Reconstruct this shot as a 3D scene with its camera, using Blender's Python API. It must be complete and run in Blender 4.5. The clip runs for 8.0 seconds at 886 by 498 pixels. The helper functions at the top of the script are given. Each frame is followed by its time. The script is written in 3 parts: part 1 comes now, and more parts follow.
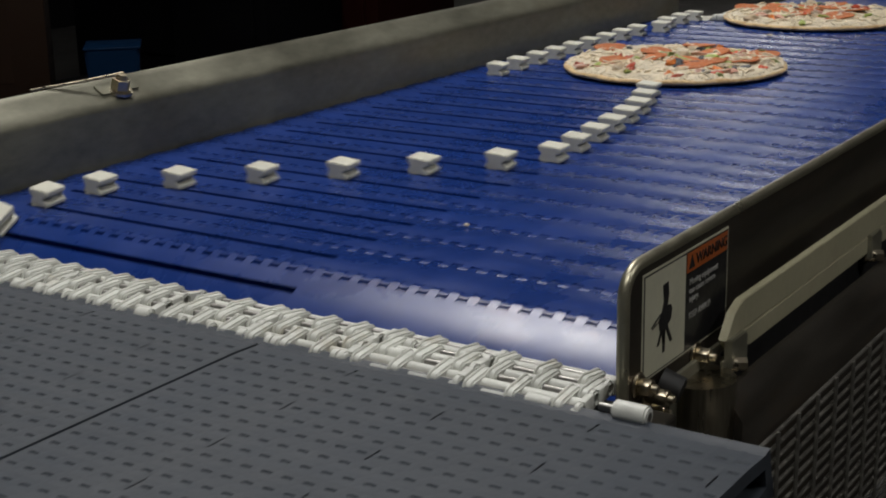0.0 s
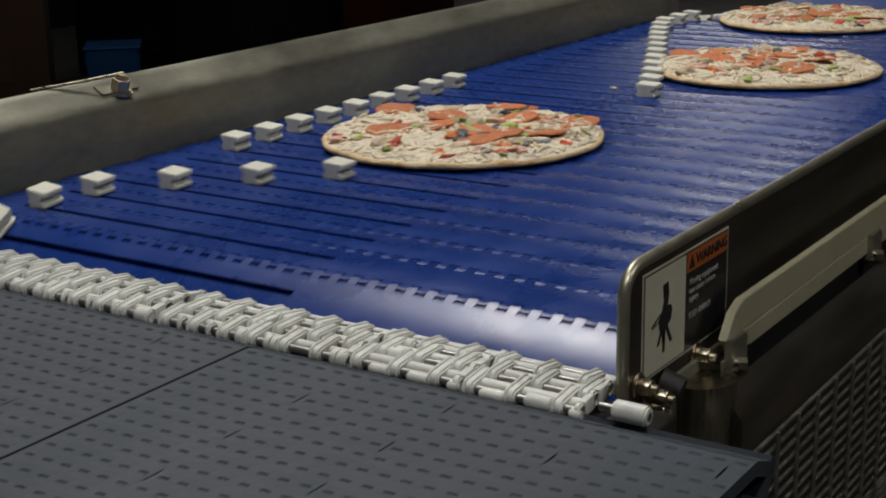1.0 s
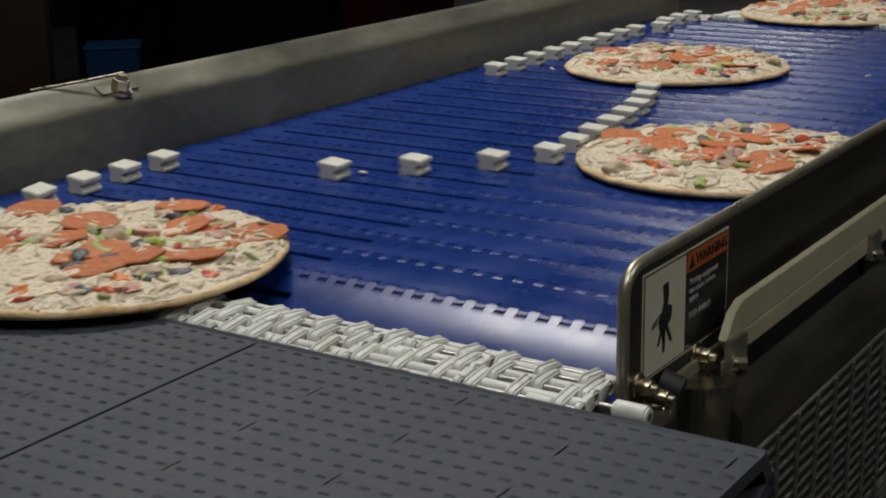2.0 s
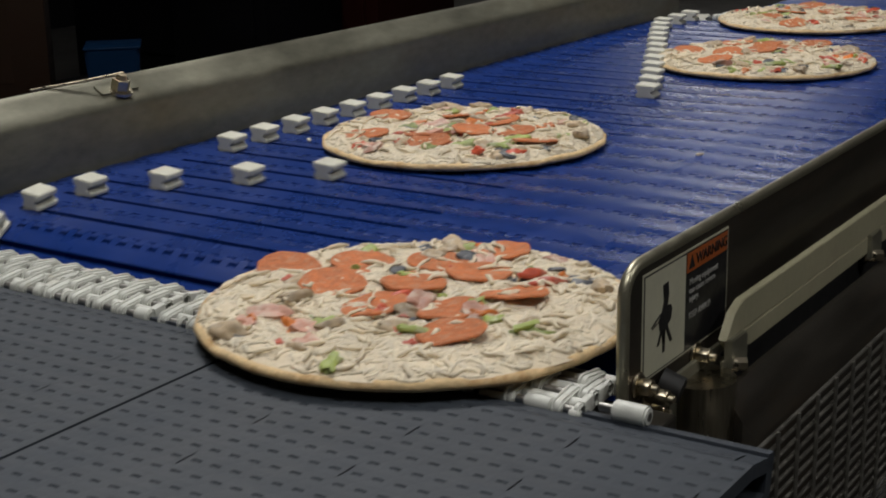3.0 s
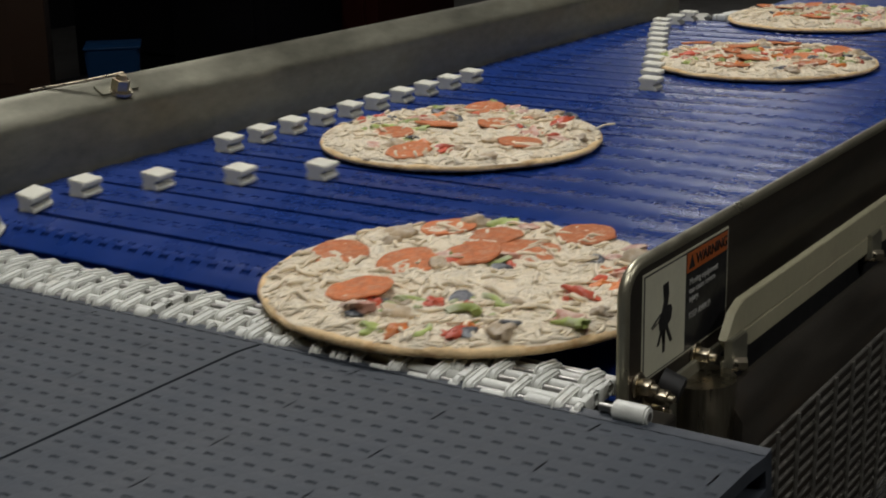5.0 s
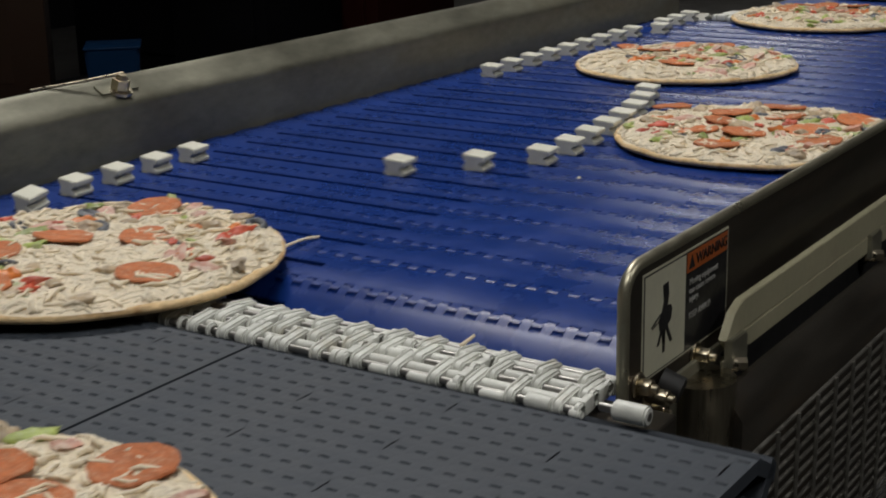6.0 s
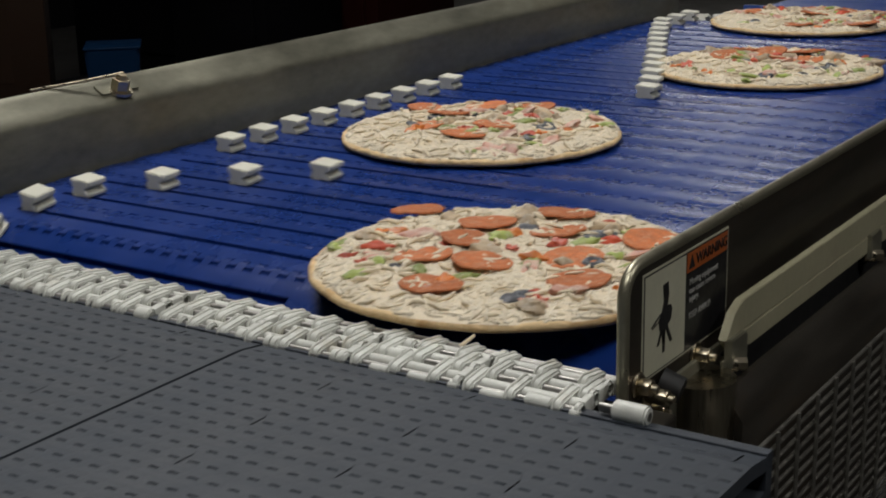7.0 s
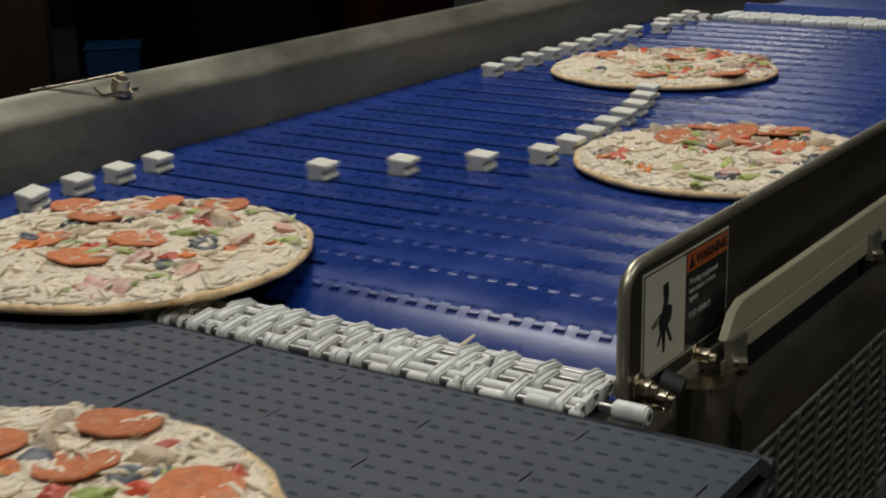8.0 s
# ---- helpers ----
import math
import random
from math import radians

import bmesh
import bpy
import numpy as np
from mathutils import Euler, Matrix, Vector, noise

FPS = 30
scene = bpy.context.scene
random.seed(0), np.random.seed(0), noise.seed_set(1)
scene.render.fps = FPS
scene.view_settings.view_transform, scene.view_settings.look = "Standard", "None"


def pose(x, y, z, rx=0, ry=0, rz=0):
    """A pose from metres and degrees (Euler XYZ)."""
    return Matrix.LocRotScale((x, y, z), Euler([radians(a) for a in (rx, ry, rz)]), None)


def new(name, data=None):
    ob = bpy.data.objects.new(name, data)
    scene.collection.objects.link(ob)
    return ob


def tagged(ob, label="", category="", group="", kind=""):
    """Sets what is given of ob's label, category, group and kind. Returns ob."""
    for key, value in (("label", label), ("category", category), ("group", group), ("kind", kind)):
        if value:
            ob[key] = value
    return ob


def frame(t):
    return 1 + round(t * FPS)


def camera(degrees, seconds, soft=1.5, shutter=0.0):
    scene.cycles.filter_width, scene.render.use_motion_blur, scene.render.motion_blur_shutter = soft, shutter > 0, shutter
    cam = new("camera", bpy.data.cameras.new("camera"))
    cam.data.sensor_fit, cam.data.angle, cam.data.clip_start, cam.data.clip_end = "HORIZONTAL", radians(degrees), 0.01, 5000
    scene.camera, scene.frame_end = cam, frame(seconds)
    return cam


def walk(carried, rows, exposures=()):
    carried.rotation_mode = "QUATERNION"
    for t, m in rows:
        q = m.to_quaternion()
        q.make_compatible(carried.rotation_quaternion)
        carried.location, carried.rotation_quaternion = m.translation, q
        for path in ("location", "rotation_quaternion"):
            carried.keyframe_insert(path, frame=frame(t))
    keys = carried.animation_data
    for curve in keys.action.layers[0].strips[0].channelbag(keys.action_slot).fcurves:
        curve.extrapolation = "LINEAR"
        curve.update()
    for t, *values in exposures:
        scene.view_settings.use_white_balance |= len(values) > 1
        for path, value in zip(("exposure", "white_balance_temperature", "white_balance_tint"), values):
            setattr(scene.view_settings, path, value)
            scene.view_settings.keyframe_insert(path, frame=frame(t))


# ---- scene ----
cam = camera(33.79, 8.0, soft=1.9, shutter=0.2)
ZB = 0.95            # height of the sorter belt above the floor
EYE = pose(0.6389, -0.8189, ZB + 0.3026, 90 - 16.096, 0, 33.596) @ pose(0, 0, 0, 0, 0, -1.169)
walk(cam, [(0.0, EYE), (8.0, EYE)])

# ---- light ----
world = bpy.data.worlds.new("hall")
scene.world = world
world.use_nodes = True
world.node_tree.nodes["Background"].inputs["Color"].default_value = (0.5, 0.55, 0.65, 1)
world.node_tree.nodes["Background"].inputs["Strength"].default_value = 0.02
scene.view_settings.exposure = 0.0


def area_lamp(name, m, sx, sy, watts, colour):
    data = bpy.data.lights.new(name, "AREA")
    data.shape, data.size, data.size_y, data.energy, data.color = "RECTANGLE", sx, sy, watts, colour
    ob = new(name, data)
    ob.matrix_world = m
    return ob


# (x, y, size x, size y, watts) of the lamps under the hall ceiling
CEILING = 3.6
# second and fourth are added fill for faces towards the camera and right
LAMPS = [(-1.08, 0.95, 0.8, 0.9, 39.5), (0.7, -1.1, 1.2, 0.5, 19.0), (-3.35, 8.9, 1.2, 1.5, 4.5), (2.6, 0.6, 0.5, 1.2, 14.0)]
for lx, ly, sx, sy, watts in LAMPS:
    area_lamp("hall_lamp", pose(lx, ly, CEILING - 0.20), sx, sy, watts, (1.0, 0.975, 0.945))


# ---- materials ----
def material(name, colour, rough=0.5, metal=0.0, vary=0.15, scale=20.0, bump=0.1, fine=200.0, per_object=0.0, per_island=0.0,
             coat=0.0, stretch=(1, 1, 1), stain=None, stain_at=(0.5, 0.7), rough_vary=0.1, sss=0.0, specular=0.5):
    """Principled surface: colour varied by noise at two scales, roughness by the large one, bump by the fine one."""
    m = bpy.data.materials.new(name)
    m.use_nodes = True
    nt = m.node_tree
    b = nt.nodes["Principled BSDF"]
    link = nt.links.new

    def node(kind, **inputs):
        n = nt.nodes.new(kind)
        for key, value in inputs.items():
            n.inputs[key.replace("_", " ")].default_value = value
        return n

    co = node("ShaderNodeTexCoord")
    mp = node("ShaderNodeMapping")
    mp.inputs["Scale"].default_value = stretch
    link(co.outputs["Object"], mp.inputs["Vector"])
    big = node("ShaderNodeTexNoise", Scale=scale, Detail=5.0, Roughness=0.6)
    small = node("ShaderNodeTexNoise", Scale=fine, Detail=3.0, Roughness=0.6)
    link(mp.outputs["Vector"], big.inputs["Vector"])
    link(mp.outputs["Vector"], small.inputs["Vector"])
    add = node("ShaderNodeMath")
    link(big.outputs["Fac"], add.inputs[0])
    half = node("ShaderNodeMath")
    half.operation = "MULTIPLY"
    half.inputs[1].default_value = 0.5
    link(small.outputs["Fac"], half.inputs[0])
    link(half.outputs[0], add.inputs[1])
    rng = node("ShaderNodeMapRange")
    rng.inputs["From Min"].default_value, rng.inputs["From Max"].default_value = 0.45, 1.05
    rng.inputs["To Min"].default_value, rng.inputs["To Max"].default_value = 1 - vary, 1 + vary
    link(add.outputs[0], rng.inputs["Value"])
    value = rng.outputs["Result"]
    for amount, source in ((per_object, ("ShaderNodeObjectInfo", "Random")), (per_island, ("ShaderNodeNewGeometry", "Random Per Island"))):
        if amount:
            info = nt.nodes.new(source[0])
            r2 = node("ShaderNodeMapRange")
            r2.inputs["To Min"].default_value, r2.inputs["To Max"].default_value = 1 - amount, 1 + amount
            link(info.outputs[source[1]], r2.inputs["Value"])
            mul = node("ShaderNodeMath")
            mul.operation = "MULTIPLY"
            link(value, mul.inputs[0])
            link(r2.outputs["Result"], mul.inputs[1])
            value = mul.outputs[0]
    mix = node("ShaderNodeVectorMath")
    mix.operation = "SCALE"
    mix.inputs[0].default_value = colour
    link(value, mix.inputs["Scale"])
    out = mix.outputs[0]
    if stain:
        blot = node("ShaderNodeTexNoise", Scale=scale * 0.6, Detail=8.0, Roughness=0.7)
        off = node("ShaderNodeMapping")
        off.inputs["Location"].default_value = (3.1, 7.7, 1.3)
        off.inputs["Scale"].default_value = stretch
        link(co.outputs["Object"], off.inputs["Vector"])
        link(off.outputs["Vector"], blot.inputs["Vector"])
        cut = node("ShaderNodeMapRange")
        cut.inputs["From Min"].default_value, cut.inputs["From Max"].default_value = stain_at
        link(blot.outputs["Fac"], cut.inputs["Value"])
        mc = nt.nodes.new("ShaderNodeMix")
        mc.data_type = "RGBA"
        link(cut.outputs["Result"], mc.inputs["Factor"])
        link(out, mc.inputs["A"])
        mc.inputs["B"].default_value = (*stain, 1)
        out = mc.outputs["Result"]
    link(out, b.inputs["Base Color"])
    rr = node("ShaderNodeMapRange")
    rr.inputs["From Min"].default_value, rr.inputs["From Max"].default_value = 0.3, 0.7
    rr.inputs["To Min"].default_value, rr.inputs["To Max"].default_value = max(rough - rough_vary, 0.02), min(rough + rough_vary, 1)
    link(big.outputs["Fac"], rr.inputs["Value"])
    link(rr.outputs["Result"], b.inputs["Roughness"])
    b.inputs["Metallic"].default_value = metal
    b.inputs["Coat Weight"].default_value = coat
    b.inputs["Specular IOR Level"].default_value = specular
    if sss:
        b.inputs["Subsurface Weight"].default_value = sss
        b.inputs["Subsurface Radius"].default_value = (0.0020, 0.0018, 0.0015)
        b.inputs["Subsurface Scale"].default_value = 1.0
    if bump:
        bp = node("ShaderNodeBump", Strength=bump, Distance=0.002)
        link(add.outputs[0], bp.inputs["Height"])
        link(bp.outputs["Normal"], b.inputs["Normal"])
    return m


def glow(name, colour, strength):
    m = bpy.data.materials.new(name)
    m.use_nodes = True
    b = m.node_tree.nodes["Principled BSDF"]
    b.inputs["Base Color"].default_value = (0.8, 0.8, 0.8, 1)
    b.inputs["Emission Color"].default_value = (*colour, 1)
    b.inputs["Emission Strength"].default_value = strength
    return m


BLUE = material("blue belt plastic", (0.006, 0.030, 0.175), 0.29, vary=0.16, scale=14, bump=0.05, fine=120, per_object=0.06, rough_vary=0.08,
                stain=(0.022, 0.052, 0.17), stain_at=(0.60, 0.85), specular=0.37)
BLUE_FAR = material("blue infeed plastic", (0.010, 0.04, 0.20), 0.4, vary=0.1, scale=10, bump=0.04, per_object=0.05)
WHITE = material("ivory shoe plastic", (0.68, 0.67, 0.57), 0.45, vary=0.08, scale=60, bump=0.12, fine=400, per_object=0.05)
LINK = material("white transfer plastic", (0.61, 0.62, 0.57), 0.48, vary=0.12, scale=50, bump=0.12, fine=300, per_object=0.08,
                stain=(0.42, 0.38, 0.29), stain_at=(0.55, 0.78))
ROD = material("polished steel rod", (0.33, 0.32, 0.30), 0.48, 1.0, vary=0.1, scale=40, bump=0.02)
GREY = material("grey belt plastic", (0.033, 0.041, 0.053), 0.62, vary=0.18, scale=16, bump=0.2, fine=500, per_object=0.05)
STEEL = material("brushed stainless steel", (0.250, 0.244, 0.188), 0.44, 0.7, vary=0.34, scale=11, bump=0.03, fine=90, stretch=(1, 0.55, 1.3), rough_vary=0.14,
                 stain=(0.20, 0.17, 0.11), stain_at=(0.52, 0.85))
EDGE_STEEL = material("polished steel edge", (0.36, 0.34, 0.25), 0.36, 0.8, vary=0.2, scale=30, bump=0.04)
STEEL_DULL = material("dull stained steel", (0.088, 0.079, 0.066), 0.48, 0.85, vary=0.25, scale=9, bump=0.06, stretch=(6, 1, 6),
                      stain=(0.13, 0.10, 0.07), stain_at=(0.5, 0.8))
# upright streaks in the colour imitate reflections on the bent plate
DRUM = material("bent plate steel with reflection streaks", (0.30, 0.27, 0.205), 0.30, 1.0, vary=0.45, scale=28, bump=0.04, stretch=(3, 3, 0.25), rough_vary=0.12)
BOLT = material("bolt steel", (0.52, 0.46, 0.34), 0.32, 1.0, vary=0.2, scale=80, bump=0.05)
# for the rubber plug, and the sheet in the dark slot below the wear strip
BLACK = material("black rubber", (0.012, 0.012, 0.012), 0.6, vary=0.2, scale=30, bump=0.1)
CREAM = material("cream wear strip plastic", (0.35, 0.33, 0.22), 0.5, vary=0.12, scale=20, bump=0.05, stain=(0.30, 0.26, 0.18), stain_at=(0.55, 0.8))
STICKER = material("aged white vinyl", (0.54, 0.53, 0.40), 0.4, vary=0.08, scale=60, bump=0.02)
STICKER_BLACK = material("black vinyl", (0.010, 0.010, 0.012), 0.4, vary=0.1, scale=60, bump=0.02)
STICKER_ORANGE = material("orange vinyl", (0.40, 0.10, 0.02), 0.4, vary=0.1, scale=60, bump=0.02)
INK = material("pale printed ink", (0.30, 0.30, 0.28), 0.5, vary=0.2, scale=90, bump=0.0)
WIRE = material("guard wire steel", (0.30, 0.29, 0.26), 0.42, 0.9, vary=0.2, scale=50, bump=0.05)
CONCRETE = material("dark sealed concrete", (0.06, 0.058, 0.054), 0.5, vary=0.2, scale=2, bump=0.1, fine=40, stain=(0.03, 0.028, 0.025))
# near black: the hall's lack of light is put into walls and ceiling
WALL = material("wall panel darkened as unlit", (0.003, 0.003, 0.004), 0.6, vary=0.2, scale=2, bump=0.1, fine=40, specular=0.12)
# bin, carton, housings: the dark behind the sorter is put into these colours
BIN = material("blue bin plastic darkened as unlit", (0.0015, 0.014, 0.042), 0.5, vary=0.12, scale=12, bump=0.05, specular=0.12)
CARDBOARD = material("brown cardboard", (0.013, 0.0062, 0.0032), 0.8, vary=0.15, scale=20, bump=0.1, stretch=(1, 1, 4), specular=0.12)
RED = material("red paint darkened as unlit", (0.020, 0.004, 0.003), 0.5, vary=0.15, scale=10, bump=0.05, specular=0.12)
DARK = material("machine paint darkened as unlit", (0.004, 0.004, 0.005), 0.45, vary=0.2, scale=8, bump=0.05, specular=0.12)
LAMP_WHITE = material("white lamp housing", (0.7, 0.7, 0.68), 0.5, vary=0.05, scale=5, bump=0.02)
LAMP_GLOW = glow("lamp diffuser", (1.0, 0.975, 0.945), 6.0)

DOUGH = material("pale baked dough", (0.71, 0.52, 0.28), 0.8, vary=0.22, scale=75, bump=0.6, fine=300, sss=0.15, per_object=0.05,
                 stain=(0.42, 0.22, 0.07), stain_at=(0.50, 0.70))
CHEESE = material("melted mozzarella layer", (0.735, 0.630, 0.46), 0.65, vary=0.10, scale=110, bump=0.6, fine=420, sss=0.25,
                  stain=(0.70, 0.55, 0.38), stain_at=(0.58, 0.80))
SHRED = material("shredded mozzarella", (0.745, 0.650, 0.485), 0.6, vary=0.08, scale=100, bump=0.35, per_island=0.09, sss=0.35)
PEPPERONI = material("pepperoni meat", (0.52, 0.165, 0.060), 0.62, vary=0.36, scale=210, bump=0.8, fine=700, per_object=0.16,
                     stain=(0.60, 0.33, 0.20), stain_at=(0.50, 0.72), specular=0.3)
GREEN = material("frosted green pepper", (0.31, 0.37, 0.10), 0.5, vary=0.25, scale=120, bump=0.3, per_object=0.35, stain=(0.46, 0.47, 0.34), stain_at=(0.48, 0.68), sss=0.1)
RED_PEPPER = material("frosted red pepper", (0.52, 0.085, 0.04), 0.45, vary=0.2, scale=120, bump=0.3, per_object=0.25, stain=(0.55, 0.30, 0.24), stain_at=(0.50, 0.70), sss=0.1)
CARROT = material("orange pepper", (0.62, 0.18, 0.03), 0.45, vary=0.2, scale=120, bump=0.3, per_object=0.2, stain=(0.62, 0.36, 0.18), stain_at=(0.52, 0.72), sss=0.1)
OLIVE = material("frosted black olive", (0.055, 0.058, 0.068), 0.5, vary=0.3, scale=120, bump=0.3, per_object=0.4, stain=(0.26, 0.28, 0.30), stain_at=(0.48, 0.68))
SAUSAGE = material("grey brown mushroom", (0.44, 0.34, 0.22), 0.65, vary=0.25, scale=150, bump=0.7, per_object=0.25, sss=0.1, stain=(0.56, 0.51, 0.43), stain_at=(0.50, 0.70))
ONION = material("frosted pink ham", (0.52, 0.27, 0.20), 0.55, vary=0.2, scale=120, bump=0.3, per_object=0.2, sss=0.15, stain=(0.64, 0.53, 0.43), stain_at=(0.42, 0.62))


# ---- mesh helpers ----
def box(bm, x0, x1, y0, y1, z0, z1, bevel=0.0):
    made = bmesh.ops.create_cube(bm, size=1, matrix=Matrix.LocRotScale(((x0 + x1) / 2, (y0 + y1) / 2, (z0 + z1) / 2), None, (x1 - x0, y1 - y0, z1 - z0)))
    if bevel:
        edges = list({e for v in made["verts"] for e in v.link_edges})
        bmesh.ops.bevel(bm, geom=edges, offset=bevel, segments=2, affect="EDGES", profile=0.5)


def rod(bm, a, b, r, seg=12, r2=None):
    a, b = Vector(a), Vector(b)
    m = Matrix.Translation((a + b) / 2) @ (b - a).to_track_quat("Z", "Y").to_matrix().to_4x4()
    bmesh.ops.create_cone(bm, cap_ends=True, segments=seg, radius1=r, radius2=r if r2 is None else r2, depth=(b - a).length, matrix=m)


def extrude(bm, ring, axis, lo, hi):
    """A closed solid: the ring of 2D points, swept along an axis from lo to hi."""
    def at(u, v, w):
        return {"x": (w, u, v), "y": (u, w, v), "z": (u, v, w)}[axis]
    a = [bm.verts.new(at(u, v, lo)) for u, v in ring]
    b = [bm.verts.new(at(u, v, hi)) for u, v in ring]
    n = len(ring)
    bm.faces.new(a), bm.faces.new(b)
    for i in range(n):
        bm.faces.new((a[i], a[(i + 1) % n], b[(i + 1) % n], b[i]))


def mesh_of(name, bm, mat, smooth=False, angle=35):
    bmesh.ops.recalc_face_normals(bm, faces=bm.faces)
    me = bpy.data.meshes.new(name)
    bm.to_mesh(me)
    bm.free()
    me.materials.append(mat)
    if smooth:
        me.polygons.foreach_set("use_smooth", [True] * len(me.polygons))
        me.set_sharp_from_angle(angle=radians(angle))
    return me


def part(name, bm, mat, parent, label="", smooth=True, angle=35):
    ob = new(name, mesh_of(name, bm, mat, smooth, angle))
    ob.parent = parent
    return tagged(ob, label)


def thing(name, m, label, category, group="", kind=""):
    ob = new(name)
    ob.matrix_basis = m
    ob.empty_display_size = 0.05
    return tagged(ob, label, category, group, kind)


def solid(name, bm, mat, label, category="", kind="", smooth=False):
    return tagged(new(name, mesh_of(name, bm, mat, smooth)), label, category, "", kind)


# ---- how far the belt has run ----
PITCH = 0.0501
SLIP_T = [0, 1, 1.5, 3, 3.5, 4.5, 6, 6.5, 7, 7.4, 8]
SLIP_D = [0, .055, .08, .17, .19, .25, .30, .33, .21, .23, .26]
STEP = 1 / 30
TIMES = [i * STEP for i in range(241)]


def run(t):
    """Pitches run by the belt since the start."""
    return 10 * t + float(np.interp(t, SLIP_T, SLIP_D))


SLOW, EDGE = 0.8974, -0.08     # the outfeed belt runs slower; a pizza takes its speed past EDGE


def on_loop(s, near, far, r, z):
    """Pose on a belt loop (pitch radius r, pitch line at height z) whose point s = 0 is at y = near and that runs back along y as s grows."""
    length = far - near
    arc = math.pi * r
    s %= 2 * (length + arc)
    if s < length:
        return pose(0, near + s, z)
    s -= length
    if s < arc:
        a = s / r
        return pose(0, far + r * math.sin(a), z - r + r * math.cos(a), -math.degrees(a))
    s -= arc
    if s < length:
        return pose(0, far - s, z - 2 * r, 180)
    a = (s - length) / r
    return pose(0, near - r * math.sin(a), z - r - r * math.cos(a), 180 - math.degrees(a))


# ---- hall: floor, walls, ceiling, lamps ----
bm = bmesh.new()
box(bm, -7, 5, -6, 11, -0.1, 0)
solid("floor", bm, CONCRETE, "dark sealed concrete factory floor", "floor", "structure")
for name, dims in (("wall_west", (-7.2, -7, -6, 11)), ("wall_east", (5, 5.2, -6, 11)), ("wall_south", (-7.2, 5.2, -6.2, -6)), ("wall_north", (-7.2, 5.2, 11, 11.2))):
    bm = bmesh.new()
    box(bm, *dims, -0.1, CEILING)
    solid(name, bm, WALL, "hall wall, its darkness put into the colour", "wall", "structure")
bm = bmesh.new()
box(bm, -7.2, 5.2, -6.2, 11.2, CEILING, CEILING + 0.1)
solid("ceiling", bm, WALL, "unseen hall ceiling, darkened in its colour", "ceiling", "structure")


def ceiling_light(x, y, sx, sy):
    t = thing("ceiling_light", pose(x, y, CEILING), "assumed ceiling light out of view, white and rectangular, switched on", "ceiling light", "hall lights")
    b = bmesh.new()
    box(b, -sx / 2 - .04, sx / 2 + .04, -sy / 2 - .04, sy / 2 + .04, -0.12, 0, 0.01)
    part("housing", b, LAMP_WHITE, t)
    b = bmesh.new()
    box(b, -sx / 2, sx / 2, -sy / 2, sy / 2, -0.14, -0.12)
    part("diffuser", b, LAMP_GLOW, t, "glowing white diffuser")


for lx, ly, sx, sy, watts in LAMPS:
    ceiling_light(lx, ly, sx, sy)

# ---- sorter belt: modules and shoes ----
NEAR, RP, TOP = -0.006, 0.100, 0.006
COUNT = 67
FAR = NEAR + (COUNT * PITCH - 2 * math.pi * RP) / 2
X0, X1 = -0.37668, 0.298
TOOTH = 0.00825
sorter = thing("sorter_belt", pose(0, 0, ZB - TOP), "blue plastic modular sorter belt with white sliding shoes", "conveyor belt")


def module_mesh():
    """One belt row, its top at z = TOP: toothed edges, a slot on one side of the middle. Its y = 0 is the slot."""
    b = bmesh.new()
    cols = round((X1 - X0) / TOOTH)
    w = (X1 - X0) / cols

    zt, rk = TOP - .0010, 0.0092

    def nose(hinge, end):
        """The tip of a tooth, rounded about its hinge, from the top down."""
        side = 1 if end > hinge else -1
        reach = abs(end - hinge)
        return [(hinge + side * reach * q, math.sqrt(rk ** 2 - (reach * q) ** 2) - rk + zt) for q in (.25, .5, .7, .85, 1.0)]

    def bar(x0, x1, ya, yb, low, high):
        """A tooth's bar from ya to yb; its low or high end is rounded where it reaches past its hinge."""
        a = nose(-PITCH / 2, ya)[::-1] if low else [(ya, zt - .0004), (ya + .0004, zt)]
        c = nose(PITCH / 2, yb) if high else [(yb - .0004, zt), (yb, zt - .0004)]
        extrude(b, [(ya + .001, -.008), (ya, -.004)] + a + c + [(yb, -.004), (yb - .001, -.008)], "x", x0, x1)

    for i in range(cols):
        x0, x1 = X0 + i * w, X0 + (i + 1) * w
        d = -0.0041 if i % 2 else 0.0041
        ya, yb = -PITCH / 2 + d + 0.0004, PITCH / 2 + d - 0.0004
        g = 0.0003
        bar(x0 + g, x1 - g, ya, -0.006, d < 0, False)
        bar(x0 + g, x1 - g, 0.006, yb, False, d > 0)
    # the plate between the teeth, split by the slot
    crown = [(y, TOP - .0011 * (y / .0192) ** 2) for y in [.0192 * k / 6 for k in range(-6, 7)]]
    extrude(b, [(-.0192, -.0078)] + [q for q in crown if q[0] < -.0034] + [(-.0031, TOP), (-.0031, -.0078)], "x", X0, 0.0)
    extrude(b, [(.0031, -.0078), (.0031, TOP)] + [q for q in crown if q[0] > .0034] + [(.0192, -.0078)], "x", X0, 0.0)
    extrude(b, [(-.0192, -.0078)] + crown + [(.0192, -.0078)], "x", 0.0, X1)
    box(b, X0, -0.3325, -0.0034, 0.0034, -0.006, TOP - .0001)
    box(b, 0.0, X1, -0.0025, 0.0025, -0.0078, -0.0060)
    rod(b, (X0, PITCH / 2, 0), (X1, PITCH / 2, 0), 0.0049, 24)
    return mesh_of("belt_module", b, BLUE, True, 12)


